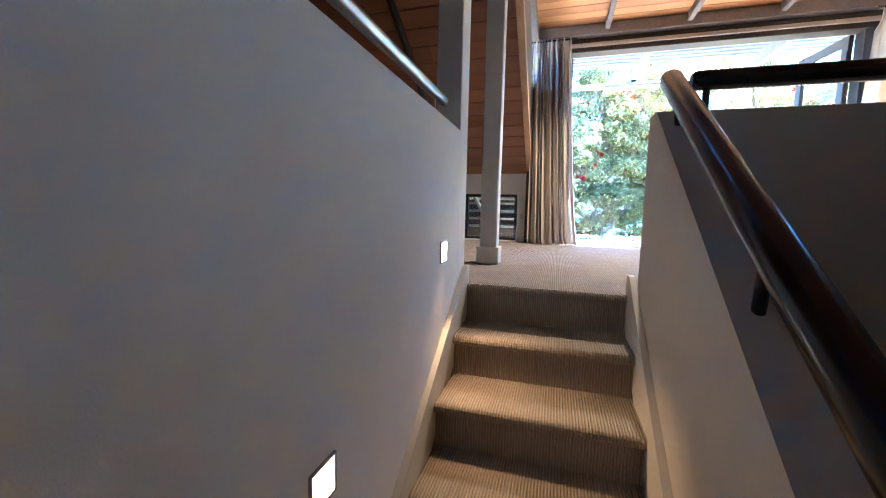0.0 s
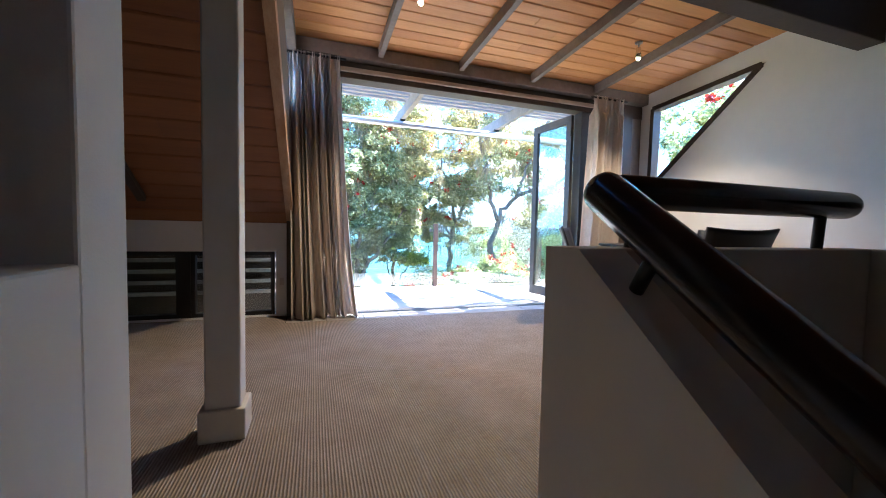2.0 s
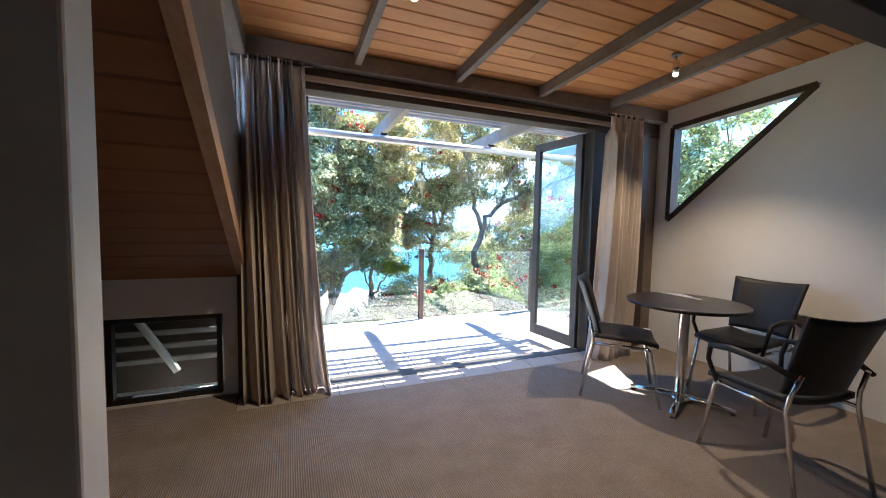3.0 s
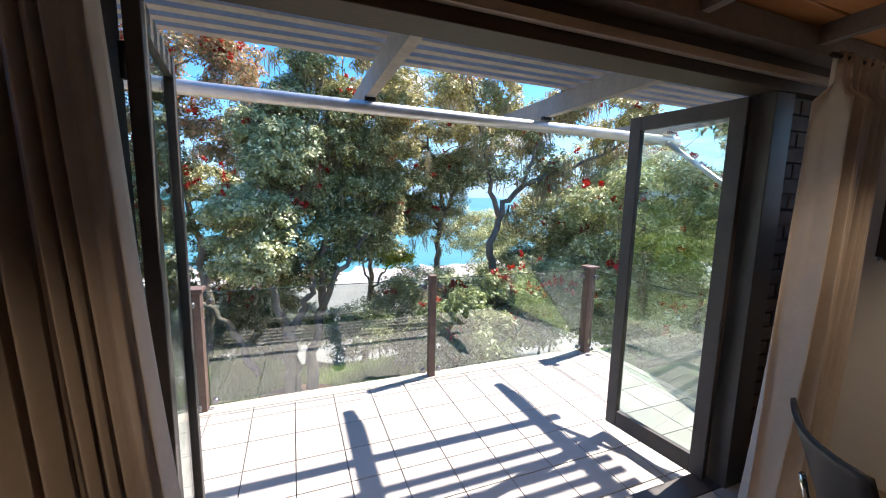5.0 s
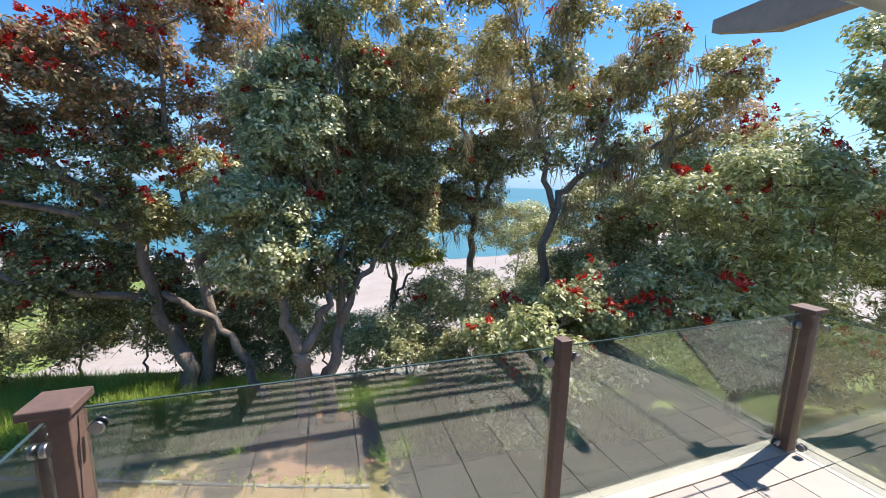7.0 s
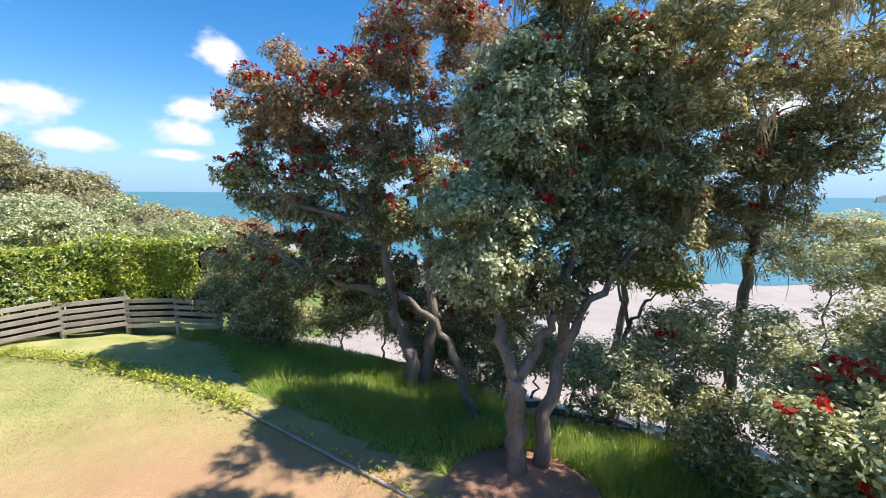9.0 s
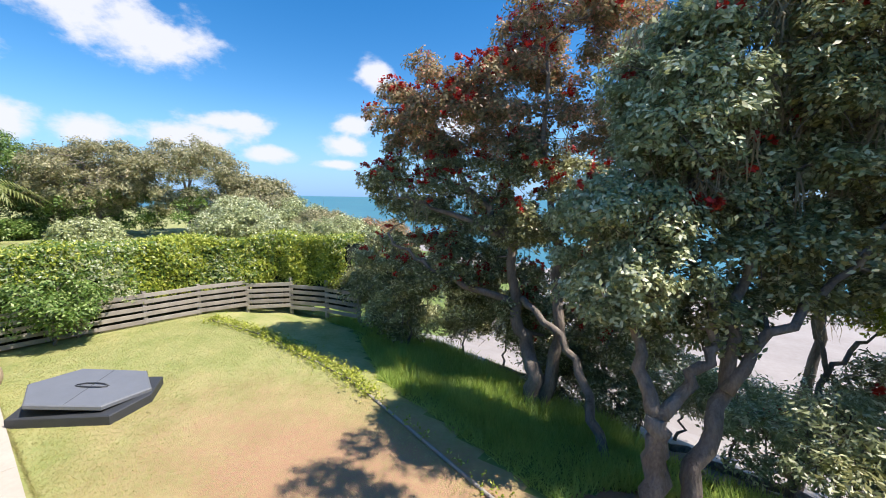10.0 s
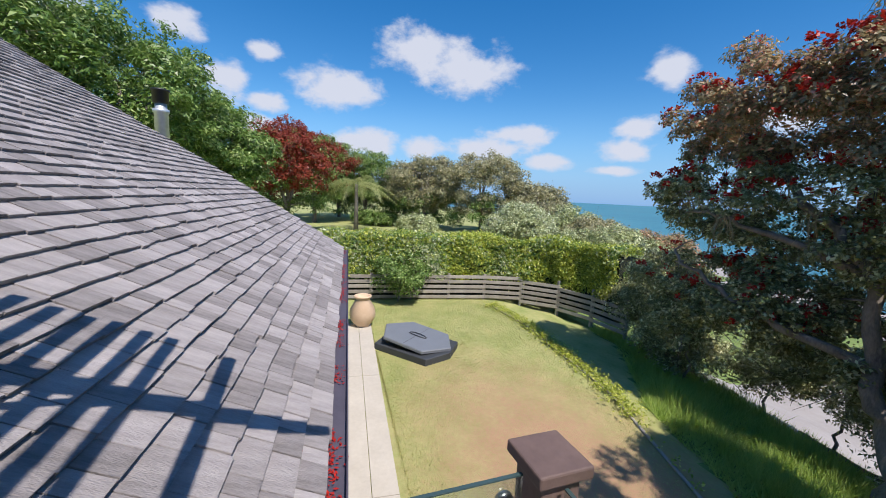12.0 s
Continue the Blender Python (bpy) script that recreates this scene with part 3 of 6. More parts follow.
# ---- folding glass doors ----
def leaf_door(name, hinge, tip, label):
    w = (Vector(tip) - Vector(hinge)).length
    ang = math.atan2(tip[1] - hinge[1], tip[0] - hinge[0])
    d = tagged(new(name), label, "door", "folding doors", "structure")
    H = 2.255
    for nm, a in (("stile", (0, 0.085, -0.022, 0.022, 0.0, H)), ("stile", (w - 0.085, w, -0.022, 0.022, 0.0, H)), ("rail", (0.085, w - 0.085, -0.02, 0.02, 0.0, 0.12)), ("rail", (0.085, w - 0.085, -0.02, 0.02, H - 0.09, H))):
        part(nm, box(B(), *a, 0.004), DOORFRAME, d)
    p = part("pane", box(B(), 0.08, w - 0.08, -0.004, 0.004, 0.115, H - 0.085), DOORGLASS, d)
    p.visible_shadow = False
    for z in (0.2, 0.95, 2.05):
        part("hinge", tube(B(), [(-0.004, 0.026, z - 0.05), (-0.004, 0.026, z + 0.05)], 0.009, 8), BLACKMETAL, d)
    d.matrix_world = Matrix.Translation((hinge[0], hinge[1], 0.012)) @ Matrix.Rotation(ang, 4, "Z")
    return d


leaf_door("door_1", (2.625, 5.19), (2.545, 5.89), "dark-framed glass folding door leaf standing open")
leaf_door("door_2", (-0.085, 5.19), (-0.165, 5.88), "dark-framed glass folding door leaf opened outwards")


# ---- curtains ----
def curtain(name, x0t, x1t, x0b, x1b, y, z1, seed, label):
    rnd = random.Random(seed)
    c = thing(name, label, "curtain", "curtains by the doors")
    n, rows = 240, 34
    folds = 8
    ph = [rnd.uniform(-0.5, 0.5) for _ in range(folds + 2)]
    verts, faces = [], []
    for r in range(rows + 1):
        v = r / rows                       # 0 at the floor
        z = 0.008 + v * (z1 - 0.008)
        head = max(0.0, (v - 0.93) / 0.07)
        for i in range(n + 1):
            u = i / n
            f = u * folds + 0.30 * math.sin(1.7 * u * folds + seed) + 0.22 * math.sin(3.3 * u * folds + 2 * seed)
            k = int(max(0, min(f, folds - 1)))
            uu = u + 0.010 * math.sin(5 * v + ph[k] * 5) * (1 - v)
            x = (x0b + (x1b - x0b) * uu) * (1 - v ** 0.7) + (x0t + (x1t - x0t) * uu) * v ** 0.7
            amp = (0.062 + 0.025 * ph[k]) * (1 - 0.72 * head)
            a = 2 * math.pi * (f + 0.18 * math.sin(2.1 * v + ph[k] * 6) * (1 - v))
            yy = y + amp * math.sin(a) + 0.012 * math.sin(3 * a + ph[k] * 9) * (1 - head) + 0.03 * math.sin(u * 7 + v * 2.5 + seed) * (1 - v)
            if head:
                yy = y + 0.016 * math.sin(2 * math.pi * f * 3.0) + 0.010 * math.sin(2 * math.pi * f)
            verts.append((x, yy, z))
    m = n + 1
    for r in range(rows):
        for i in range(n):
            faces.append((r * m + i, r * m + i + 1, (r + 1) * m + i + 1, (r + 1) * m + i))
    o = raw("cloth", verts, faces, CURTAIN, c, True)
    sol = o.modifiers.new("thick", "SOLIDIFY")
    sol.thickness = 0.003
    part("rod", tube(B(), [(x0t - 0.04, y, z1 - 0.02), (x1t + 0.06, y, z1 - 0.02)], 0.011, 10), BLACKMETAL, c, "black curtain rod")
    return c


curtain("curtain", -0.53, -0.10, -0.50, 0.09, 5.0, 2.435, 3, "long beige pleated curtain gathered beside the open doors")
curtain("curtain", 2.66, 3.06, 2.52, 3.00, 4.87, 2.40, 8, "long beige pleated curtain gathered in front of the dark jamb")

# ---- handrails ----
def handrail(name, pts, feet, r, material, label, fm, fr=0.014):
    h = thing(name, label, "handrail")
    a, b = Vector(pts[0]), Vector(pts[-1])
    d = (b - a).normalized()
    ring = [(a - d * r * 0.0, r * 0.72), (a + d * r * 0.25, r * 0.93), (a + d * r * 0.6, r)]
    end = [(b - d * r * 0.6, r), (b - d * r * 0.25, r * 0.93), (b, r * 0.72)]
    full = ring + end
    part("rail", tube(B(), [p for p, _ in full], [q for _, q in full], 20), material, h)
    for f, t in feet:
        part("bracket", tube(B(), [f, t], fr, 10), fm, h)
    return h


sl = RISE / STEP
handrail("stair_handrail", [(0.25, 1.93, CREST + 0.13), (0.25, -1.6, CREST + 0.13 - 3.53 * 0.68)],
         [((0.27, y, CREST - (1.935 - y) * 0.76 - 0.005), (0.25, y - 0.06, CREST + 0.10 - (1.93 - y + 0.06) * 0.68)) for y in (1.84, 1.1, 0.25, -0.6)],
         0.043, LACQUER, "thick black lacquered timber handrail along the sloping stair wall", BLACKMETAL)
handrail("landing_handrail", [(0.34, 1.985, CREST + 0.13), (1.235, 1.985, CREST + 0.13)], [((x, 1.99, CREST - 0.004), (x, 1.985, CREST + 0.10)) for x in (0.40, 1.10)],
         0.040, LACQUER, "black lacquered handrail on the half wall", BLACKMETAL)
handrail("landing_handrail", [(1.30, 1.92, CREST + 0.13), (1.30, -1.5, CREST + 0.13)], [((1.30, y, CREST - 0.004), (1.30, y, CREST + 0.10)) for y in (1.75, 0.7, -0.4)],
         0.040, LACQUER, "black lacquered handrail on the half wall", BLACKMETAL)
handrail("steel_handrail", [(-0.72, 1.93, 0.92), (-0.72, -1.8, 0.92)], [((-0.72, y, 0.795), (-0.72, y, 0.90)) for y in (1.78, 0.8, -0.3)],
         0.024, STEEL, "brushed steel tube handrail above the half wall", STEEL, 0.006)

# ---- lamps ----
BULB = glow("warm_bulb", (1.0, 0.78, 0.5), 12)
STEPGLOW = glow("step_light_face", (1.0, 0.80, 0.55), 0.5)
for x, y in ((2.50, 4.11), (0.40, 3.99)):
    l = thing("ceiling_spotlight", "small chrome ceiling spotlight, switched on", "spotlight", "ceiling spotlights")
    zc = ceil_z(y)
    part("mount", lathe(B(), [(0.032, zc - 0.014), (0.034, zc - 0.002)], 20, (x, y)), STEEL, l)
    part("stem", tube(B(), [(x, y, zc - 0.01), (x, y, zc - 0.05)], 0.007, 8), STEEL, l)
    part("shade", lathe(B(), [(0.021, zc - 0.145), (0.023, zc - 0.10), (0.021, zc - 0.05), (0.012, zc - 0.042)], 20, (x, y)), CHROME, l)
    part("bulb", lathe(B(), [(0.006, zc - 0.166), (0.016, zc - 0.158), (0.018, zc - 0.146)], 16, (x, y)), BULB, l)
    lamp = new("spot_lamp", bpy.data.lights.new("spot_lamp", "SPOT"))
    lamp.data.energy, lamp.data.color, lamp.data.spot_size, lamp.data.spot_blend, lamp.data.shadow_soft_size = 15, (1, 0.76, 0.5), radians(110), 0.6, 0.02
    lamp.location = (x, y, zc - 0.175)
for y, z in ((1.735, 0.215), (0.80, -0.22), (-0.13, -0.65)):
    l = thing("step_light", "square recessed step light with a steel rim, switched on", "wall light", "stair wall lights")
    bm = B()
    for a, b, c, d in ((-0.05, 0.05, 0.043, 0.05), (-0.05, 0.05, -0.05, -0.043), (-0.05, -0.043, -0.043, 0.043), (0.043, 0.05, -0.043, 0.043)):
        box(bm, SX0, SX0 + 0.006, y + a, y + b, z + c, z + d)
    part("rim", bm, STEEL, l)
    part("lens", box(B(), SX0 - 0.002, SX0 + 0.003, y - 0.043, y + 0.043, z - 0.043, z + 0.043), STEPGLOW, l)
    lamp = new("step_lamp", bpy.data.lights.new("step_lamp", "SPOT"))
    lamp.data.energy, lamp.data.color, lamp.data.spot_size, lamp.data.spot_blend, lamp.data.shadow_soft_size = 1.3, (1, 0.58, 0.26), radians(80), 0.9, 0.03
    lamp.matrix_world = look((SX0 + 0.02, y, z), (SX0 + 0.27, y - 0.10, z - 0.48))


# ---- cafe table and chairs ----
def cafe_table(x, y):
    t = thing("cafe_table", "round dark cafe table on a chrome column with a four-star foot", "table")
    part("tabletop", lathe(B(), [(0.37, 0.738), (0.398, 0.746), (0.40, 0.760), (0.394, 0.766)], 48), TABLETOP, t)
    part("column", lathe(B(), [(0.055, 0.05), (0.036, 0.08), (0.036, 0.72), (0.09, 0.737)], 24), CHROME, t)
    part("hub", lathe(B(), [(0.06, 0.012), (0.065, 0.03), (0.05, 0.055)], 24), CHROME, t)
    for k in range(4):
        a = math.pi / 2 * k + 0.5
        d = Vector((math.cos(a), math.sin(a), 0))
        f = part("foot", tube(B(), [d * 0.04 + Vector((0, 0, 0.04)), d * 0.2 + Vector((0, 0, 0.034)), d * 0.34 + Vector((0, 0, 0.022))], [0.03, 0.025, 0.019], 10), CHROME, t)
        part("glide", lathe(B(), [(0.017, 0.0), (0.017, 0.012)], 12, (d.x * 0.325, d.y * 0.325)), PLASTIC, f)
    t.matrix_world = pose(x, y, 0)
    return t


def cafe_chair(x, y, turn, arms, label):
    c = thing("cafe_chair", label, "chair", "chairs round the cafe table")
    # seat: dished sheet with thickness, front towards +y
    verts, faces = [], []
    n = 12

    def sheet(fun, th, nm):
        vs = []
        fs = []
        for side in (0, 1):
            for i in range(n + 1):
                for j in range(n + 1):
                    p, q = fun(i / n, j / n)
                    vs.append(p + q * th * (0.5 - side))
        m = n + 1
        k = m * m
        for i in range(n):
            for j in range(n):
                a = i * m + j
                fs.append((a, a + 1, a + m + 1, a + m))
                fs.append((k + a, k + a + m, k + a + m + 1, k + a + 1))
        edge = [i * m for i in range(n)] + [n * m + j for j in range(n)] + [i * m + n for i in range(n, 0, -1)] + [j for j in range(n, 0, -1)]
        for a, b in zip(edge, edge[1:] + edge[:1]):
            fs.append((a, b, k + b, k + a))
        return raw(nm, vs, fs, PLASTIC, c, True)

    def seat(u, v):
        xx, yy = (u - 0.5) * 0.45 * (1 - 0.06 * (1 - v)), -0.21 + 0.43 * v
        z = 0.445 + 0.02 * abs(2 * u - 1) ** 2 - 0.03 * max(0, v - 0.75) * 2 + 0.012 * (1 - v)
        return Vector((xx, yy, z)), Vector((0, 0, 1))

    def back(u, v):
        w = 0.46 - 0.05 * (1 - v) + 0.04 * v
        xx = (u - 0.5) * w
        yy = -0.225 - 0.11 * v - 0.02 * v * v + 0.05 * abs(2 * u - 1) ** 2
        z = 0.50 + 0.395 * v + 0.018 * abs(2 * u - 1) ** 2 * v
        return Vector((xx, yy, z)), Vector((0, 1, 0.25)).normalized()

    sheet(seat, 0.03, "seat")
    sheet(back, 0.016, "backrest")
    for sx in (-1, 1):
        part("leg", tube(B(), [(sx * 0.245, 0.24, 0.0), (sx * 0.225, 0.17, 0.40), (sx * 0.222, 0.14, 0.43)], 0.0115, 10), CHROME, c)
        part("leg", tube(B(), [(sx * 0.24, -0.30, 0.0), (sx * 0.225, -0.22, 0.42), (sx * 0.215, -0.225, 0.50), (sx * 0.20, -0.26, 0.62)], 0.0115, 10), CHROME, c)
        part("side_rail", tube(B(), [(sx * 0.222, 0.15, 0.42), (sx * 0.222, -0.22, 0.42)], 0.011, 8), CHROME, c)
        if arms:
            part("armrest", tube(B(), [(sx * 0.225, 0.16, 0.42), (sx * 0.262, 0.19, 0.55), (sx * 0.272, 0.17, 0.635), (sx * 0.272, 0.05, 0.655), (sx * 0.262, -0.15, 0.645), (sx * 0.235, -0.26, 0.60)], [0.013, 0.013, 0.016, 0.019, 0.017, 0.013], 10), PLASTIC, c)
    c.matrix_world = pose(x, y, 0, 0, 0, turn)
    return c


cafe_table(2.53, 3.95)
cafe_chair(2.26, 4.25, -134, False, "armless black moulded cafe chair with chrome legs by the table")
cafe_chair(2.29, 3.23, -11.6, True, "black plastic cafe armchair with chrome legs, its back to the room")
cafe_chair(3.06, 3.85, 90, True, "black plastic cafe armchair with chrome legs by the white wall")

# ---- deck ----
DZ = -0.07
deck = setting("floor_deck", box(B(), -0.52, 3.62, 5.262, 7.22, -0.35, DZ - 0.012), GROUT, "cream tiled balcony deck", "floor")
tile_lines_x = [-0.517] + [-0.352 + 0.32 * i for i in range(13)] + [3.617]
tile_lines_y = [5.266] + [5.37 + 0.32 * j for j in range(6)] + [7.128]
tile_shapes = {}
for xa, xb in zip(tile_lines_x, tile_lines_x[1:]):
    for ya, yb in zip(tile_lines_y, tile_lines_y[1:]):
        key = (round(xb - xa, 3), round(yb - ya, 3))
        if key not in tile_shapes:
            tile_shapes[key] = mesh_of("tile", box(B(), -key[0] / 2 + 0.003, key[0] / 2 - 0.003, -key[1] / 2 + 0.003, key[1] / 2 - 0.003, -0.012, 0.006, 0.0025), TILE)
        o = new("tile", tile_shapes[key])
        o.location = ((xa + xb) / 2, (ya + yb) / 2, DZ - 0.006)
        o.parent = deck
setting("trim_deck_edge", box(B(), -0.52, 3.62, 7.13, 7.27, -0.38, DZ + 0.004, 0.005), CONCRETE, "pale deck edge coping", "trim")
setting("trim_deck_side", box(B(), 3.622, 3.70, 5.27, 7.27, -0.38, DZ + 0.004, 0.005), CONCRETE, "pale deck edge coping", "trim")
setting("trim_deck_side_west", box(B(), -0.60, -0.522, 5.27, 7.27, -0.38, DZ + 0.004, 0.005), CONCRETE, "pale deck edge coping", "trim")
setting("wall_below_deck", box(B(), -0.55, 3.66, 5.3, 7.2, -2.75, -0.382), PLASTER_WARM, "plain wall of the ground floor below the deck")


def deck_post(x, y, w, top, capw):
    p = thing("balustrade_post", "brown-stained timber balustrade post with a flat cap", "post", "balustrade posts")
    part("shaft", box(B(), x - w / 2, x + w / 2, y - w / 2, y + w / 2, DZ - 0.0, top - 0.03, 0.004), POSTWOOD, p)
    part("cap", box(B(), x - capw / 2, x + capw / 2, y - capw / 2, y + capw / 2, top - 0.032, top, 0.005), POSTWOOD, p)


deck_post(-0.425, 7.225, 0.105, 0.955, 0.145)
deck_post(1.555, 7.19, 0.065, 0.953, 0.068)
deck_post(3.475, 7.185, 0.10, 0.953, 0.145)


def glass_panel(a, b, z0, z1):
    a, b = Vector((*a, 0)), Vector((*b, 0))
    g = thing("glass_balustrade", "clear frameless glass balustrade panel held by steel buttons", "balustrade", "glass balustrades")
    L = (b - a).length
    ang = math.atan2(b.y - a.y, b.x - a.x)
    p = part("pane", box(B(), 0, L, -0.005, 0.005, z0, z1 - 0.004), DECKGLASS, g)
    p.visible_shadow = False
    part("edge", box(B(), 0, L, -0.005, 0.005, z1 - 0.0035, z1), GLASSEDGE, g)
    for u in (0.035, L - 0.035):
        for z in (z0 + 0.03, z1 - 0.075):
            for sgn in (-1, 1):
                bm = B()
                tube(bm, [(u, sgn * 0.006, z), (u, sgn * 0.020, z), (u, sgn * 0.023, z)], [0.024, 0.024, 0.020], 18)
                part("button", bm, STEEL, g)
    g.matrix_world = Matrix.Translation(a) @ Matrix.Rotation(ang, 4, "Z")


glass_panel((-0.355, 7.225), (1.51, 7.19), DZ + 0.035, 0.915)
glass_panel((1.60, 7.19), (3.41, 7.185), DZ + 0.035, 0.915)
glass_panel((-0.425, 5.45), (-0.425, 7.155), DZ + 0.035, 0.915)
glass_panel((3.475, 7.12), (3.475, 5.45), DZ + 0.035, 0.915)

# ---- pergola ----
perg = thing("pergola", "grey weathered timber pergola with slats on a steel pipe", "pergola")
for x in (-0.59, 0.82, 2.23, 3.64):
    bm = B()
    prism(bm, [(5.262, 2.36), (6.85, 2.34), (7.12, 2.42), (7.12, 2.475), (5.262, 2.495)], "x", x - 0.03, x + 0.03)
    part("rafter", bm, PERGWOOD, perg)
    part("pipe_clip", box(B(), x - 0.035, x + 0.035, 6.43, 6.47, 2.325, 2.352), BLACKMETAL, perg)
part("pipe", tube(B(), [(-1.25, 6.45, 2.29), (3.72, 6.45, 2.265)], 0.042, 20), GALV, perg, "galvanised steel pipe beam")
part("pipe_brace", tube(B(), [(3.56, 6.45, 2.26), (3.62, 5.32, 1.42)], 0.022, 14), GALV, perg, "galvanised pipe brace")
part("pipe_brace", tube(B(), [(-0.75, 6.45, 2.28), (-0.80, 5.35, 1.5)], 0.022, 14), GALV, perg, "galvanised pipe brace")
for k in range(8):
    y = 5.32 + 0.118 * k
    part("slat", box(B(), -1.15, 3.9, y, y + 0.062, 2.497, 2.54, 0.003), PERGWOOD, perg)

# ---- ground: one sheet ----
EDGE = [(-80, 60), (-30, 24), (-16, 17.5), (-13.4, 14.2), (-12.8, 13.6), (-10.6, 13.75), (-6.0, 13.15), (-4.0, 12.45), (-1.6, 11.6), (0.0, 11.0), (2.0, 10.4), (6.0, 9.6), (14, 9.0), (60, 8.0), (4000, 0)]


def lawn_edge(x):
    for (a, ya), (b, yb) in zip(EDGE, EDGE[1:]):
        if x <= b:
            return ya + (yb - ya) * max(0.0, (x - a)) / (b - a)
    return EDGE[-1][1]


def ground_z(x, y):
    u = y - lawn_edge(x)
    z = -2.7
    if u > 0:
        z -= 0.13 * min(u, 3.2) + 0.36 * min(max(u - 3.2, 0), 6.0)
        z -= 0.02 * min(max(u - 9.2, 0), 300)
        z += 0.10 * noise.noise((x * 0.7, y * 0.7, 0)) * min(1, u)
    hump = math.exp(-((x - 0.4) ** 2 + (y - 12.4) ** 2) / 1.2)
    return max(z + 0.16 * hump, -14)


def steps(a, b, fine_a, fine_b, d, grow=1.35):
    mid = list(np.arange(fine_a, fine_b + 1e-6, d))
    lo, hi, s = [], [], d
    v = fine_a
    while v > a:
        s *= grow
        v -= s
        lo.append(max(v, a))
    v, s = fine_b, d
    while v < b:
        s *= grow
        v += s
        hi.append(min(v, b))
    return lo[::-1] + mid + hi


gx, gy = steps(-4000, 4000, -17, 13, 0.3), steps(-4000, 4000, 4, 27, 0.3)
gverts = [(x, y, ground_z(x, y)) for y in gy for x in gx]
gw = len(gx)
gfaces = [(j * gw + i, j * gw + i + 1, (j + 1) * gw + i + 1, (j + 1) * gw + i) for j in range(len(gy) - 1) for i in range(gw - 1)]


def lawn_mat():
    """Mown lawn, dry in patches, with a bare stain of fallen red stamens and leaf litter under the trees."""
    m = mat("lawn", (0.21, 0.28, 0.065), 0.95, 0.3, 1.1, 0.6, 50, second=(0.49, 0.45, 0.20), bdist=0.03)
    t = m.node_tree
    b = t.nodes["Principled BSDF"]
    src = b.inputs["Base Color"].links[0].from_socket
    co = t.nodes.new("ShaderNodeTexCoord")
    mp1 = t.nodes.new("ShaderNodeMapping")
    mp1.inputs["Location"].default_value = (2.9, -10.6, 0)
    mp2 = t.nodes.new("ShaderNodeMapping")
    mp2.inputs["Rotation"].default_value = (0, 0, radians(22))
    mp2.inputs["Scale"].default_value = (0.15, 0.35, 0.0)
    t.links.new(co.outputs["Object"], mp1.inputs[0])
    t.links.new(mp1.outputs[0], mp2.inputs[0])
    ln = t.nodes.new("ShaderNodeVectorMath")
    ln.operation = "LENGTH"
    t.links.new(mp2.outputs[0], ln.inputs[0])
    nz = N(t, "ShaderNodeTexNoise", Scale=2.4, Detail=10.0, Roughness=0.8)
    t.links.new(co.outputs["Object"], nz.inputs["Vector"])
    ad = t.nodes.new("ShaderNodeMath")
    ad.operation = "MULTIPLY_ADD"
    ad.inputs[1].default_value = 1.1
    t.links.new(nz.outputs[0], ad.inputs[0])
    t.links.new(ln.outputs["Value"], ad.inputs[2])
    mr = t.nodes.new("ShaderNodeMapRange")
    for k, v in (("From Min", 1.65), ("From Max", 0.9), ("To Min", 0.0), ("To Max", 0.88)):
        mr.inputs[k].default_value = v
    t.links.new(ad.outputs[0], mr.inputs["Value"])
    mx = t.nodes.new("ShaderNodeMix")
    mx.data_type = "RGBA"
    sp = N(t, "ShaderNodeTexNoise", Scale=22.0, Detail=6.0, Roughness=0.75)
    t.links.new(co.outputs["Object"], sp.inputs["Vector"])
    sr = t.nodes.new("ShaderNodeMapRange")
    for k, v in (("From Min", 0.38), ("From Max", 0.58), ("To Min", 0.6), ("To Max", 1.0)):
        sr.inputs[k].default_value = v
    t.links.new(sp.outputs[0], sr.inputs["Value"])
    sm = t.nodes.new("ShaderNodeMath")
    sm.operation = "MULTIPLY"
    t.links.new(mr.outputs[0], sm.inputs[0])
    t.links.new(sr.outputs[0], sm.inputs[1])
    t.links.new(sm.outputs[0], mx.inputs["Factor"])
    t.links.new(src, mx.inputs["A"])
    mx.inputs["B"].default_value = (0.43, 0.225, 0.15, 1)
    t.links.new(mx.outputs["Result"], b.inputs["Base Color"])
    return m


LAWN = lawn_mat()
BANK = mat("bank_turf", (0.09, 0.15, 0.03), 0.95, 0.3, 1.2, 0.5, 30, second=(0.24, 0.30, 0.08))
ground = raw("ground", gverts, gfaces, LAWN, None, True)
ground.data.materials.append(BANK)
ground.data.materials.append(SAND)
ground.data.materials.append(mat("leaf_litter", (0.30, 0.15, 0.095), 0.95, 0.3, 2.5, 0.6, 60, second=(0.46, 0.27, 0.18), bdist=0.03))


def mown_edge(x):
    """Width of the mown strip between the lawn edging and the long grass."""
    return 0.75 + min(max(-5.6 - x, 0.0) * 0.6, 2.0)


for p in ground.data.polygons:
    u = p.center.y - lawn_edge(p.center.x)
    p.material_index = 0 if u < mown_edge(p.center.x) else (1 if u < (4.9 if p.center.x > -0.5 else 3.7) + 1.0 * noise.noise((p.center.x * 0.6, p.center.y * 0.6, 3)) else 2)
    if p.center.x < -9 and mown_edge(p.center.x) < u < 24:
        p.material_index = 1
    if p.center.x < -16 and u < 6:
        p.material_index = 0
    if u > -0.3 and ((p.center.x - 0.4) / 1.3) ** 2 + ((p.center.y - 12.2) / 1.1) ** 2 < 1:
        p.material_index = 3
tagged(ground, "garden ground with a dry lawn falling to a sandy beach", "ground", kind="structure")


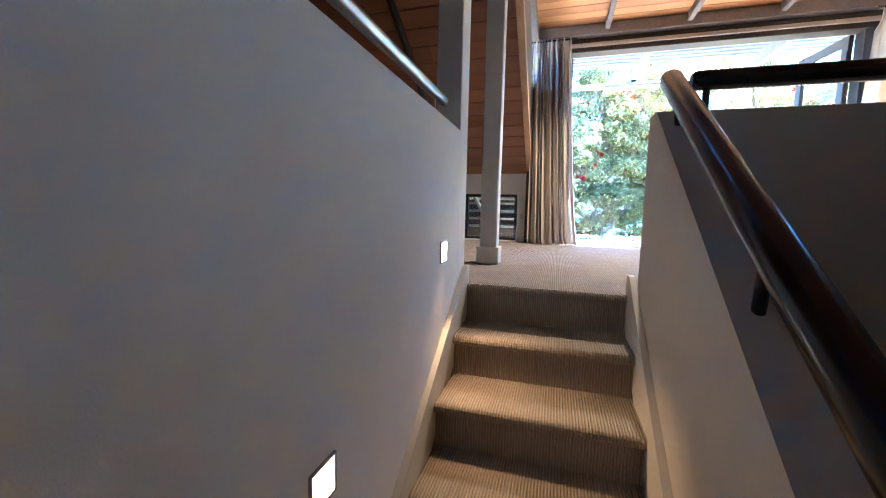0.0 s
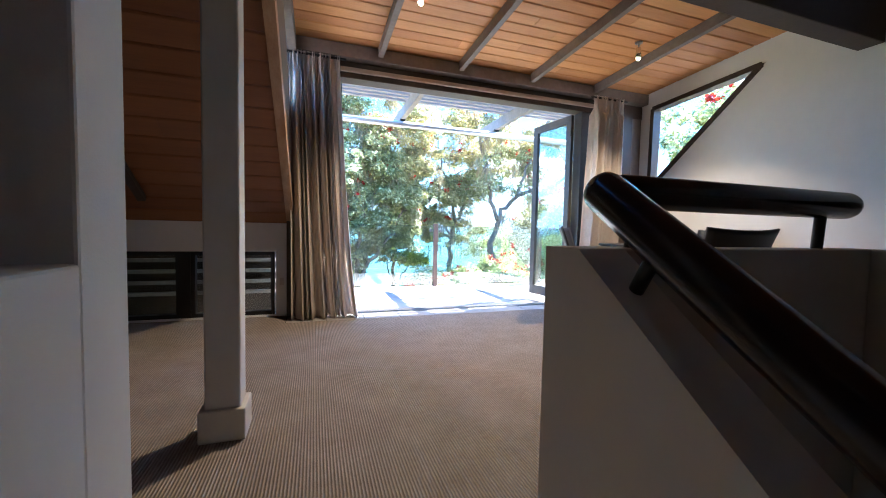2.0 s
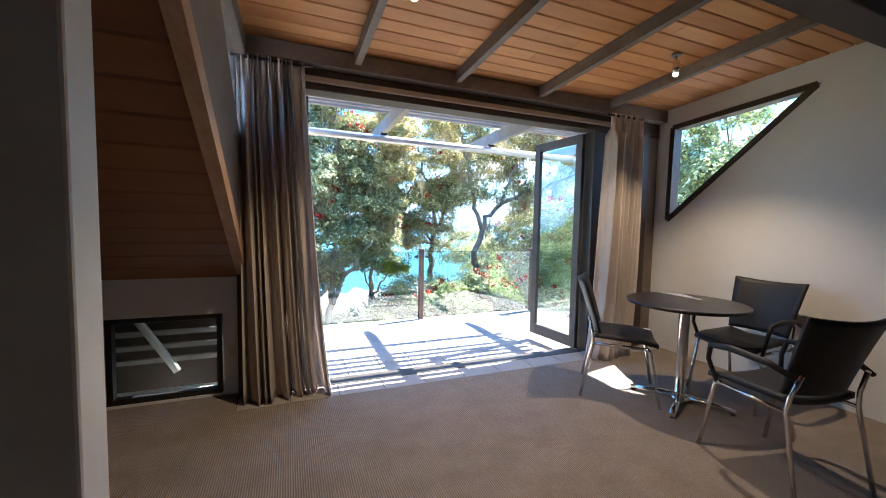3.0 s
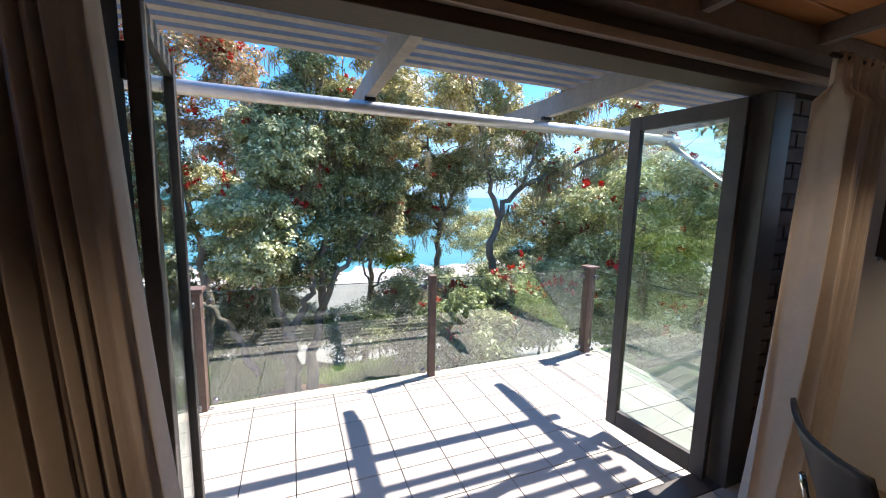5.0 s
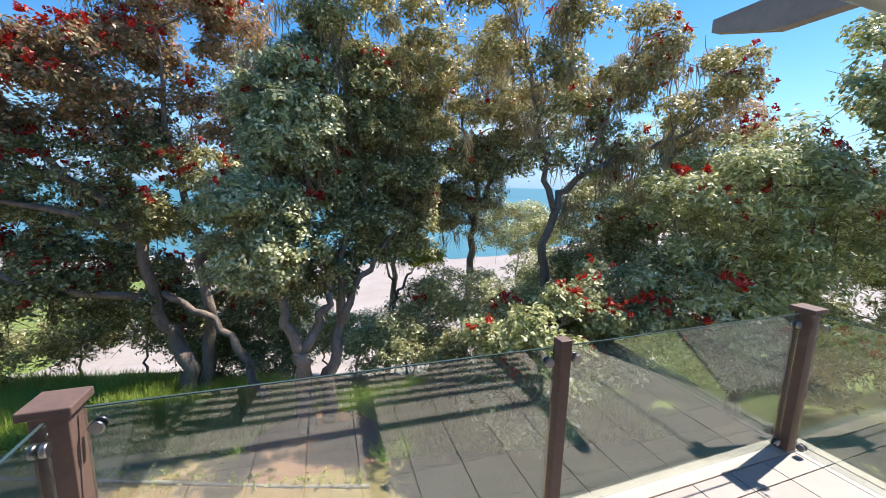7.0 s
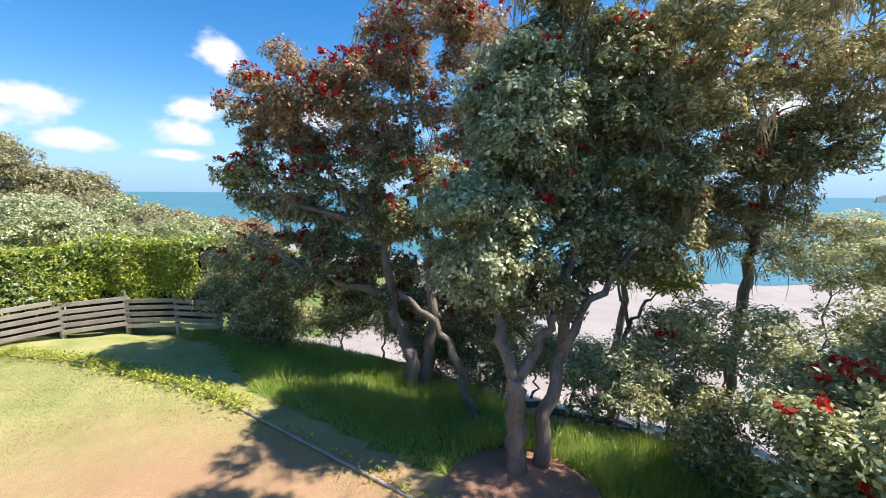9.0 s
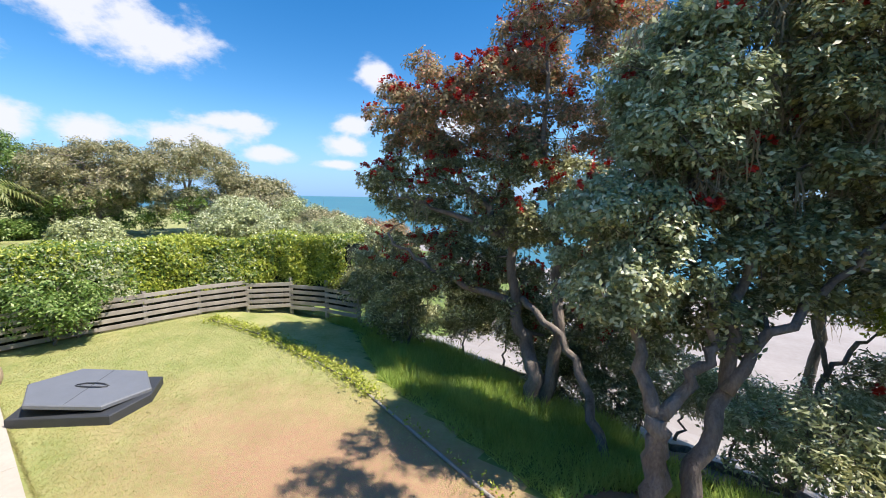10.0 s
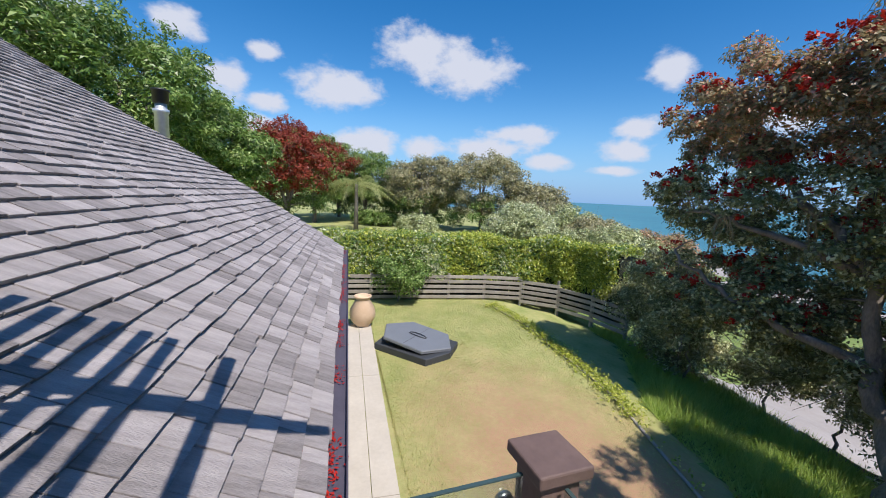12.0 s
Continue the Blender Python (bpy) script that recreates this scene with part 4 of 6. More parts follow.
def sea_mat():
    m = mat("sea", (0.035, 0.145, 0.20), 0.5, 0.2, 0.01, 0.25, 0.6, second=(0.09, 0.26, 0.31), stretch=(1, 2.5, 1), bdist=0.15, spec=0.15)
    return m


sv, sf = [], []
sx, sy = [-4500, -600, -100, -20, 20, 60, 150, 600, 4500], [38, 60, 120, 300, 1000, 4600]
for y in sy:
    for x in sx:
        yy = y + (0.45 * max(0, x - 10) if y == 38 and x < 200 else 90 if y == 38 else 0)
        sv.append((x, yy if y == 38 else max(y, yy), -5.75))
for j in range(len(sy) - 1):
    for i in range(len(sx) - 1):
        a = j * len(sx) + i
        sf.append((a, a + 1, a + len(sx) + 1, a + len(sx)))
tagged(raw("water", sv, sf, sea_mat()), "calm turquoise sea reaching the horizon", "sea", kind="structure")

# far headland across the bay, its bush tinted blue for distance haze
hv, hf = [], []
HN = 40
for i in range(HN + 1):
    a = radians(36 + 34 * i / HN)
    h = 46 * math.sin(math.pi * min(1, i / HN * 1.0)) ** 0.6 * (0.7 + 0.3 * noise.noise((i * 0.25, 2.0, 0))) + 2
    for r, z in ((820, -8), (900, h * 0.55), (1000, h), (1200, -8)):
        hv.append((r * math.sin(a), r * math.cos(a), z))
for i in range(HN):
    for k in range(3):
        hf.append((i * 4 + k, i * 4 + k + 1, i * 4 + 5 + k, i * 4 + 4 + k))
tagged(raw("backdrop_headland", hv, hf, mat("hazy_far_bush", (0.06, 0.12, 0.14), 1.0, 0.3, 0.02, second=(0.13, 0.20, 0.18)), None, True), "low wooded headland across the bay", "hill", kind="structure")


# ---- west roof ----
RA = radians(6)
RD = Vector((-math.cos(RA), math.sin(RA), 0))        # along the eave
RH = Vector((-math.sin(RA), -math.cos(RA), 0))       # inwards, level
RS = 0.66
R0 = Vector((-0.62, 6.63, 0.0))


def on_roof(a, u, lift=0.0):
    p = R0 + RD * a + RH * u
    p.z = RS * u
    return p + Vector((RH.x * -RS, RH.y * -RS, 1)).normalized() * lift


def rake(u):
    return 9.75 - 0.18 * u - 0.22 * max(0.0, u - 2.5)


roof = tagged(new("roof_west"), "weathered grey timber shingle roof with a hipped end", "roof", kind="structure")
bm = B()
vs = [bm.verts.new(on_roof(a, u, l)) for l in (-0.03, -0.004) for a, u in ((0, -0.04), (rake(0), -0.04), (rake(6.2), 6.2), (0, 6.2))]
for q in ((0, 1, 2, 3), (7, 6, 5, 4), (0, 4, 5, 1), (1, 5, 6, 2), (2, 6, 7, 3), (3, 7, 4, 0)):
    bm.faces.new([vs[i] for i in q])
part("sheathing", bm, DARKWOOD, roof)
bm = B()
vs = [bm.verts.new(p) for p in (on_roof(rake(0), -0.02), on_roof(rake(6.2), 6.2), on_roof(rake(6.2), 6.2) + RD * 0.3 + RH * 4, on_roof(rake(0), 0) + RD * 2.6 + RH * 2.2 + Vector((0, 0, -0.6)))]
bm.faces.new(vs)
part("hip_end", bm, SHINGLE_FAR, roof)


def gutter():
    g = tagged(new("trim_gutter"), "dark eave gutter full of fallen red stamens", "gutter", kind="structure")
    bm = B()
    L = rake(0) + 0.05
    prof = [(-0.02, -0.01), (-0.02, -0.07), (-0.16, -0.075), (-0.165, 0.0), (-0.155, 0.0), (-0.15, -0.062), (-0.03, -0.058), (-0.03, -0.01)]
    lo = [bm.verts.new(R0 + RH * u + Vector((0, 0, z)) + RD * 0.02) for u, z in prof]
    hi = [bm.verts.new(R0 + RH * u + Vector((0, 0, z)) + RD * L) for u, z in prof]
    for i in range(len(prof)):
        j = (i + 1) % len(prof)
        bm.faces.new((lo[i], lo[j], hi[j], hi[i]))
    part("trough", bm, FLASHING, g)
    bm = B()
    v4 = [bm.verts.new(p) for p in (on_roof(0, -0.03, 0.022), on_roof(L, -0.03, 0.022), on_roof(L, 0.13, 0.028), on_roof(0, 0.13, 0.028))]
    bm.faces.new(v4)
    part("apron", bm, FLASHING, g)
    rnd = np.random.RandomState(5)
    n = 2600
    aa = rnd.uniform(0.1, L, n) ** 1.0
    keep = np.array([noise.noise((a * 1.3, 0, 5)) + 0.5 * noise.noise((a * 5, 0, 1)) > -0.05 for a in aa])
    verts, faces = [], []
    for a in aa[keep]:
        u = -0.03 - abs(rnd.normal(0, 0.05)) if rnd.rand() < 0.75 else rnd.uniform(-0.03, 0.1)
        c = R0 + RD * float(a) + RH * float(u)
        c.z = 0.0 - 0.052 + 0.02 * rnd.rand() if u < -0.03 else on_roof(float(a), float(u), 0.036).z
        ang, s = rnd.uniform(0, 6.28), rnd.uniform(0.008, 0.02)
        d1, d2 = Vector((math.cos(ang), math.sin(ang), 0.2)) * s, Vector((-math.sin(ang), math.cos(ang), 0)) * s * 0.5
        k = len(verts)
        verts += [c - d1, c - d2, c + d1, c + d2]
        faces.append((k, k + 1, k + 2, k + 3))
    tagged(raw("petals", verts, faces, FLOWER, g), "fallen red stamens", kind="stuff")


gutter()
east_roof = tagged(new("roof_east"), "weathered grey shingle roof beside the deck", "roof", kind="structure")
part("sheathing", prism(B(), [(6.62, -0.06), (6.62, -0.02), (3.0, 2.36), (3.0, 2.26)], "x", 3.76, 9.0), SHINGLE_FAR, east_roof)
part("fascia", box(B(), 3.72, 9.0, 6.625, 6.66, -0.10, 0.0), DARKWOOD, east_roof)
flue = thing("chimney_flue", "round grey steel chimney flue above the roof", "chimney")
part("pipe", lathe(B(), [(0.17, 1.5), (0.17, 3.45), (0.20, 3.47), (0.20, 3.56), (0.145, 3.58), (0.145, 3.8)], 24, (-13.0, 2.9)), GALV, flue)
part("cowl", lathe(B(), [(0.16, 3.72), (0.20, 3.74), (0.20, 4.04), (0.23, 4.05), (0.23, 4.09), (0.18, 4.11)], 24, (-13.0, 2.9)), BLACKMETAL, flue)
setting("wall_house_west", box(B(), -10.2, -0.56, 3.0, 6.2, -2.75, -0.26), PLASTER_WARM, "plain wall of the ground floor under the eave")

# paving beside the house
pav = tagged(new("pavement"), "cream concrete paving strip along the house", "paving", kind="structure")
for k in range(3):
    for j in range(2):
        a0, a1 = 0.3 + 3.66 * k, 0.3 + 3.66 * (k + 1) - 0.012
        u0, u1 = (-0.14 - 0.39 * j, -0.14 - 0.39 * (j + 1) + 0.010)
        bm = B()
        q = [R0 + RD * a + RH * u for a, u in ((a0, u0), (a1, u0), (a1, u1), (a0, u1))]
        vs = [bm.verts.new((p.x, p.y, z)) for z in (-2.78, -2.672) for p in q]
        for f in ((0, 1, 2, 3), (7, 6, 5, 4), (0, 4, 5, 1), (1, 5, 6, 2), (2, 6, 7, 3), (3, 7, 4, 0)):
            bm.faces.new([vs[i] for i in f])
        part("slab", bm, CONCRETE, pav)

# terracotta jar
prof = [(0.20, 0.0), (0.24, 0.03)]
for i in range(17):
    v = i / 16
    r = 0.24 + 0.17 * math.sin(math.pi * min(1, v * 1.02) ** 0.85) - 0.03 * v
    prof += [(r, 0.05 + 0.80 * v), (r + 0.012, 0.05 + 0.80 * v + 0.02)]
prof += [(0.23, 0.90), (0.27, 0.94), (0.28, 0.97), (0.26, 0.985), (0.22, 0.97), (0.20, 0.8)]
jar = tagged(part("garden_jar", lathe(B(), prof, 40), TERRACOTTA), "large ribbed terracotta jar standing on the paving", "jar")
jar.location = (-11.55, 8.42, -2.672)

# covered spa in the lawn
spa = thing("spa_pool", "six-sided spa pool with a grey vinyl cover propped open", "spa pool")


def hexagon(tip, flat, half, z0, z1, edge=0.0):
    """A six-sided slab, pointed along x, with a softened upper rim."""
    bm = B()
    rings = ((1.0, z0), (1.0, z1 - edge), (1.0 - edge, z1)) if edge else ((1.0, z0), (1.0, z1))
    pts = [(-flat, -half), (flat, -half), (tip, 0), (flat, half), (-flat, half), (-tip, 0)]
    loops = [[bm.verts.new((x * k, y * k, z)) for x, y in pts] for k, z in rings]
    for lo, hi in zip(loops, loops[1:]):
        for i in range(6):
            bm.faces.new((lo[i], lo[(i + 1) % 6], hi[(i + 1) % 6], hi[i]))
    bm.faces.new(loops[0][::-1])
    bm.faces.new(loops[-1])
    return bm


part("tub", hexagon(1.34, 1.05, 0.95, 0.0, 0.22, 0.02), SPABASE, spa, "dark tub rim")
cover = part("cover", hexagon(1.30, 0.74, 0.90, 0.0, 0.10, 0.025), SPACOVER, spa)
cover.matrix_world = pose(-0.02, 0.02, 0.36, 0, 6.5, 5)
fold = part("cover_fold", box(B(), -0.006, 0.006, -0.86, 0.86, 0.098, 0.103), SPABASE, cover, "seam across the cover")
grip = B()
for sy in (-0.025, 0.025):
    tube(grip, [(-0.32, sy, 0.10), (-0.15, sy * 3.4, 0.125), (0.05, sy * 4.0, 0.13), (0.22, sy * 3.2, 0.125), (0.36, sy, 0.10)], 0.018, 8)
part("handle", grip, SPABASE, cover)
spa.matrix_world = pose(-9.45, 9.62, -2.70, 0, 0, 37) @ Matrix.Scale(0.82, 4)


# ---- curved ranch fence ----
def smooth_line(pts, step):
    out, P = [], [Vector((*p, 0)) for p in pts]
    P = [P[0] * 2 - P[1]] + P + [P[-1] * 2 - P[-2]]
    for i in range(1, len(P) - 2):
        n = max(2, int((P[i + 1] - P[i]).length / 0.1))
        for k in range(n):
            t = k / n
            a, b, c, d = P[i - 1], P[i], P[i + 1], P[i + 2]
            out.append(0.5 * ((2 * b) + (c - a) * t + (2 * a - 5 * b + 4 * c - d) * t * t + (3 * b - a - 3 * c + d) * t ** 3))
    res, acc = [out[0]], 0
    for a, b in zip(out, out[1:]):
        acc += (b - a).length
        if acc >= step:
            res.append(b)
            acc = 0
    return res


FLINE = [(-15.3, 4.6), (-14.9, 7.0), (-14.6, 9.0), (-14.2, 11.6), (-13.5, 14.7), (-12.0, 16.4), (-9.9, 16.9), (-8.9, 16.9)]
fp = smooth_line(FLINE, 1.5)
fence = thing("ranch_fence", "weathered grey timber ranch fence with five rails, curving round the lawn", "fence")
for i, p in enumerate(fp):
    part("post", box(B(), p.x - 0.05, p.x + 0.05, p.y - 0.05, p.y + 0.05, ground_z(p.x, p.y) - 0.1, -1.62, 0.008), FENCEWOOD, fence)
for a, b in zip(fp, fp[1:]):
    d = (b - a).normalized()
    n = Vector((-d.y, d.x, 0))
    ang = math.atan2(d.y, d.x)
    for k in range(5):
        L = (b - a).length
        me = mesh_of("rail", box(B(), -0.01, L + 0.01, -0.018, 0.018, 0, 0.13, 0.006), FENCEWOOD)
        o = new("rail", me)
        o.parent = fence
        z = -2.62 + k * 0.205 + random.uniform(-0.012, 0.012)
        g = (ground_z(a.x, a.y) + 2.7)
        o.matrix_world = Matrix.Translation(a - n * 0.07 + Vector((0, 0, z + g * 0.6))) @ Matrix.Rotation(ang, 4, "Z") @ Matrix.Rotation(random.uniform(-0.008, 0.008), 4, "Y")


# ---- foliage ----
def leaf_mesh(name, centers, normals, size, rs, material, parent, aspect=0.45, droop=0.0, corners=4):
    """Many small leaves: one folded quad (or one triangle) for each centre, lying across its normal."""
    n = len(centers)
    c, nm = np.asarray(centers, float), np.asarray(normals, float)
    nm /= np.linalg.norm(nm, axis=1)[:, None] + 1e-9
    r = rs.normal(size=(n, 3))
    t = r - nm * (r * nm).sum(1)[:, None]
    t /= np.linalg.norm(t, axis=1)[:, None] + 1e-9
    b = np.cross(nm, t)
    L = (size * rs.uniform(0.7, 1.3, n))[:, None]
    v = np.empty((n, 4, 3))
    v[:, 0] = c - t * L * 0.5
    v[:, 1] = c + b * L * aspect * 0.5 + nm * L * 0.10
    v[:, 2] = c + t * L * 0.5 - np.array([0, 0, droop]) * L
    v[:, 3] = c - b * L * aspect * 0.5 + nm * L * 0.10
    if corners == 3:
        v[:, 0] -= b * L * aspect * 0.4
        v = np.ascontiguousarray(v[:, :3])
    q = corners
    me = bpy.data.meshes.new(name)
    me.vertices.add(n * q)
    me.vertices.foreach_set("co", v.reshape(-1))
    me.loops.add(n * q)
    me.loops.foreach_set("vertex_index", np.arange(n * q, dtype=np.int32))
    me.polygons.add(n)
    me.polygons.foreach_set("loop_start", np.arange(0, n * q, q, dtype=np.int32))
    me.polygons.foreach_set("loop_total", np.full(n, q, dtype=np.int32))
    me.update(calc_edges=True)
    me.materials.append(material)
    o = new(name, me)
    o.parent = parent
    return o


def tufts(rs, center, radius, count, leaves, spread, flat=0.75):
    """Rosettes of leaves over the outside of a clump: centres and normals."""
    d = rs.normal(size=(count, 3))
    d /= np.linalg.norm(d, axis=1)[:, None]
    d[:, 2] = np.where(d[:, 2] < -0.25, -d[:, 2], d[:, 2])
    rr = radius * rs.uniform(0.72, 1.0, count)[:, None]
    tc_ = np.asarray(center) + d * rr * np.array([1, 1, flat])
    cc = np.repeat(tc_, leaves, 0) + rs.normal(size=(count * leaves, 3)) * spread
    nn = np.repeat(d, leaves, 0) + rs.normal(size=(count * leaves, 3)) * 0.55 + np.array([0, 0, 0.55])
    return cc, nn


def bend(rs, a, b, n=4, wob=0.12):
    a, b = Vector(a), Vector(b)
    L = (b - a).length
    pts = []
    for i in range(n + 1):
        t = i / n
        p = a.lerp(b, t) + Vector((0, 0, 0.12 * L * math.sin(math.pi * t)))
        if 0 < i < n:
            p += Vector(rs.normal(size=3)) * wob * L * 0.35
        pts.append(p)
    return pts


def tree(seed, label, stems, masses, leaf=0.11, flower=0.0, moss=0, name="tree", tuft=(28, 8), clump=(0.28, 0.5), wig=0.05, dense=1.15, thin=0.66, corners=4):
    """A gnarled broad tree. stems: [(points, r0, r1)]; masses: [(centre, radii, clumps, material)]."""
    rs = np.random.RandomState(seed)
    base = Vector(stems[0][0][0])
    t = thing(name, label, "tree", at=Matrix.Translation(base))
    inv = Matrix.Translation(-base)
    bm = B()
    nodes = []
    for pts, r0, r1 in stems:
        P = smooth3(pts)
        n = len(P)
        P = [p + Vector(rs.normal(size=3)) * wig * (0.3 if i < 3 else 1) for i, p in enumerate(P)]
        R = [thin * (r0 + (r1 - r0) * (i / (n - 1)) ** 0.8) * (1 + 0.14 * noise.noise((i * 0.9, seed, 0))) for i in range(n)]
        tube(bm, P, R, 10)
        nodes += [(p, r) for p, r in list(zip(P, R))[n // 3:]]
    crowns = {}
    flows = []
    for center, radii, count, material in masses:
        for _ in range(int(count * dense)):
            d = rs.normal(size=3)
            d /= np.linalg.norm(d)
            f = rs.uniform(0.25, 1.0) ** 0.45
            c = np.array(center) + d * np.array(radii) * f
            r = rs.uniform(*clump) * (0.8 + 0.4 * rs.rand())
            near = min(nodes, key=lambda q: (q[0] - Vector(c)).length + 0.25 * abs(q[0].z - c[2]))
            bp = bend(rs, near[0], c, 4)
            r0 = min(near[1] * 0.7, 0.02 + 0.018 * (near[0] - Vector(c)).length)
            tube(bm, bp, [r0 + (0.008 - r0) * i / 4 for i in range(5)], 5, False)
            if rs.rand() < 0.5:
                nodes.append((bp[2], r0 * 0.6))
            for _k in range(2):
                e = Vector(c) + Vector(rs.normal(size=3)) * r * 0.6
                tube(bm, [bp[3], bp[3].lerp(e, 0.6) + Vector(rs.normal(size=3)) * 0.04, e], [0.010, 0.007, 0.004], 4, False)
            cc, nn = tufts(rs, c, r, tuft[0], tuft[1], leaf * 0.55)
            crowns.setdefault(material.name, (material, [], []))
            crowns[material.name][1].append(cc)
            crowns[material.name][2].append(nn)
            if flower and rs.rand() < flower and d[2] > -0.2:
                k = rs.randint(2, 6)
                fd = rs.normal(size=(k, 3)) * 0.5 + np.array([0, -0.3, 0.9])
                fd /= np.linalg.norm(fd, axis=1)[:, None]
                for q in fd:
                    fc = c + q * r * 1.08
                    flows.append((fc + rs.normal(size=(14, 3)) * 0.035, rs.normal(size=(14, 3)) + np.array([0, 0, 0.6])))
    tr = part("trunk", bm, BARK, t)
    tr.matrix_parent_inverse = inv
    for material, cs, ns in crowns.values():
        o = leaf_mesh("crown", np.concatenate(cs), np.concatenate(ns), leaf, rs, material, t, 0.5, corners=corners)
        o.matrix_parent_inverse = inv
    if flows:
        o = leaf_mesh("blossom", np.concatenate([f[0] for f in flows]), np.concatenate([f[1] for f in flows]), max(leaf * 0.95, 0.085), rs, FLOWER, t, 0.6)
        o.matrix_parent_inverse = inv
        tagged(o, "red brush flowers", kind="stuff")
    if moss:
        verts, faces = [], []
        top = [q for q in nodes if q[0].z > base.z + 4.4]
        for _ in range(moss):
            p = top[rs.randint(len(top))][0] + Vector(rs.normal(size=3)) * 0.25
            for _s in range(16):
                q = p + Vector((rs.normal() * 0.07, rs.normal() * 0.07, 0))
                L = rs.uniform(0.25, 0.8)
                w = rs.uniform(0.005, 0.013)
                ang = rs.uniform(0, 6.28)
                s = Vector((math.cos(ang), math.sin(ang), 0)) * w
                m = q - Vector((rs.normal() * 0.09, rs.normal() * 0.09, L * 0.5))
                e = m - Vector((rs.normal() * 0.09, rs.normal() * 0.09, L * 0.5))
                k = len(verts)
                verts += [q - s, q + s, m + s, m - s, e]
                faces += [(k, k + 1, k + 2, k + 3), (k + 3, k + 2, k + 4)]
        o = raw("hanging_moss", verts, faces, MOSS, t)
        o.matrix_parent_inverse = inv
        tagged(o, "dry hanging moss", kind="stuff")
    return t


def smooth3(pts, n=5):
    P = [Vector(p) for p in pts]
    P = [P[0] * 2 - P[1]] + P + [P[-1] * 2 - P[-2]]
    out = []
    for i in range(1, len(P) - 2):
        for k in range(n):
            t = k / n
            a, b, c, d = P[i - 1], P[i], P[i + 1], P[i + 2]
            out.append(0.5 * ((2 * b) + (c - a) * t + (2 * a - 5 * b + 4 * c - d) * t * t + (3 * b - a - 3 * c + d) * t ** 3))
    out.append(P[-2])
    return out


def G(x, y):
    return ground_z(x, y) - 0.08


# its last, highest leaf mass is out of view, added to shade the lawn
# twin-stemmed tree in front of the deck
tree(11, "twin-stemmed coastal tree with grey bark, dense dark crown and red flowers",
     [([(0.25, 12.5, G(0.25, 12.5)), (0.22, 12.6, -2.0), (0.18, 12.7, -1.35)], 0.27, 0.20),
      ([(0.62, 12.75, G(0.6, 12.7)), (0.70, 12.9, -2.0), (0.95, 13.2, -1.0), (0.9, 13.4, 0.0)], 0.22, 0.13),
      ([(0.18, 12.7, -1.4), (-0.12, 13.0, -0.7), (-0.25, 13.4, 0.3), (-0.5, 13.6, 1.5)], 0.17, 0.05),
      ([(0.18, 12.7, -1.4), (0.55, 13.0, -0.8), (0.75, 13.2, -0.2), (0.3, 13.4, 1.0), (0.5, 13.6, 2.6), (1.0, 13.8, 4.4)], 0.15, 0.04),
      ([(0.95, 13.2, -1.0), (1.35, 13.4, -0.2), (2.0, 13.8, 0.5), (2.6, 14.2, 1.6)], 0.14, 0.04),
      ([(0.9, 13.4, 0.0), (1.2, 13.7, 1.2), (1.4, 14.0, 2.8), (1.6, 14.2, 4.4)], 0.11, 0.03)],
     [((-0.55, 12.9, 0.75), (0.75, 0.6, 1.15), 34, LEAF_GREY), ((0.05, 13.2, 2.8), (0.85, 0.7, 1.1), 32, LEAF_GREY),
      ((0.5, 13.8, 0.7), (1.2, 0.9, 1.5), 50, LEAF), ((0.9, 14.0, 3.4), (1.5, 1.1, 1.5), 46, LEAF), ((2.1, 14.1, 1.3), (1.1, 0.9, 1.5), 38, LEAF), ((2.6, 14.3, 3.6), (1.2, 0.9, 1.3), 34, LEAF_OLIVE),
      ((1.5, 14.4, 5.2), (1.7, 1.2, 0.9), 18, LEAF_OLIVE), ((2.1, 12.4, 6.4), (2.0, 1.0, 0.8), 8, LEAF_OLIVE)],
     leaf=0.088, flower=0.12, moss=150, tuft=(52, 10))

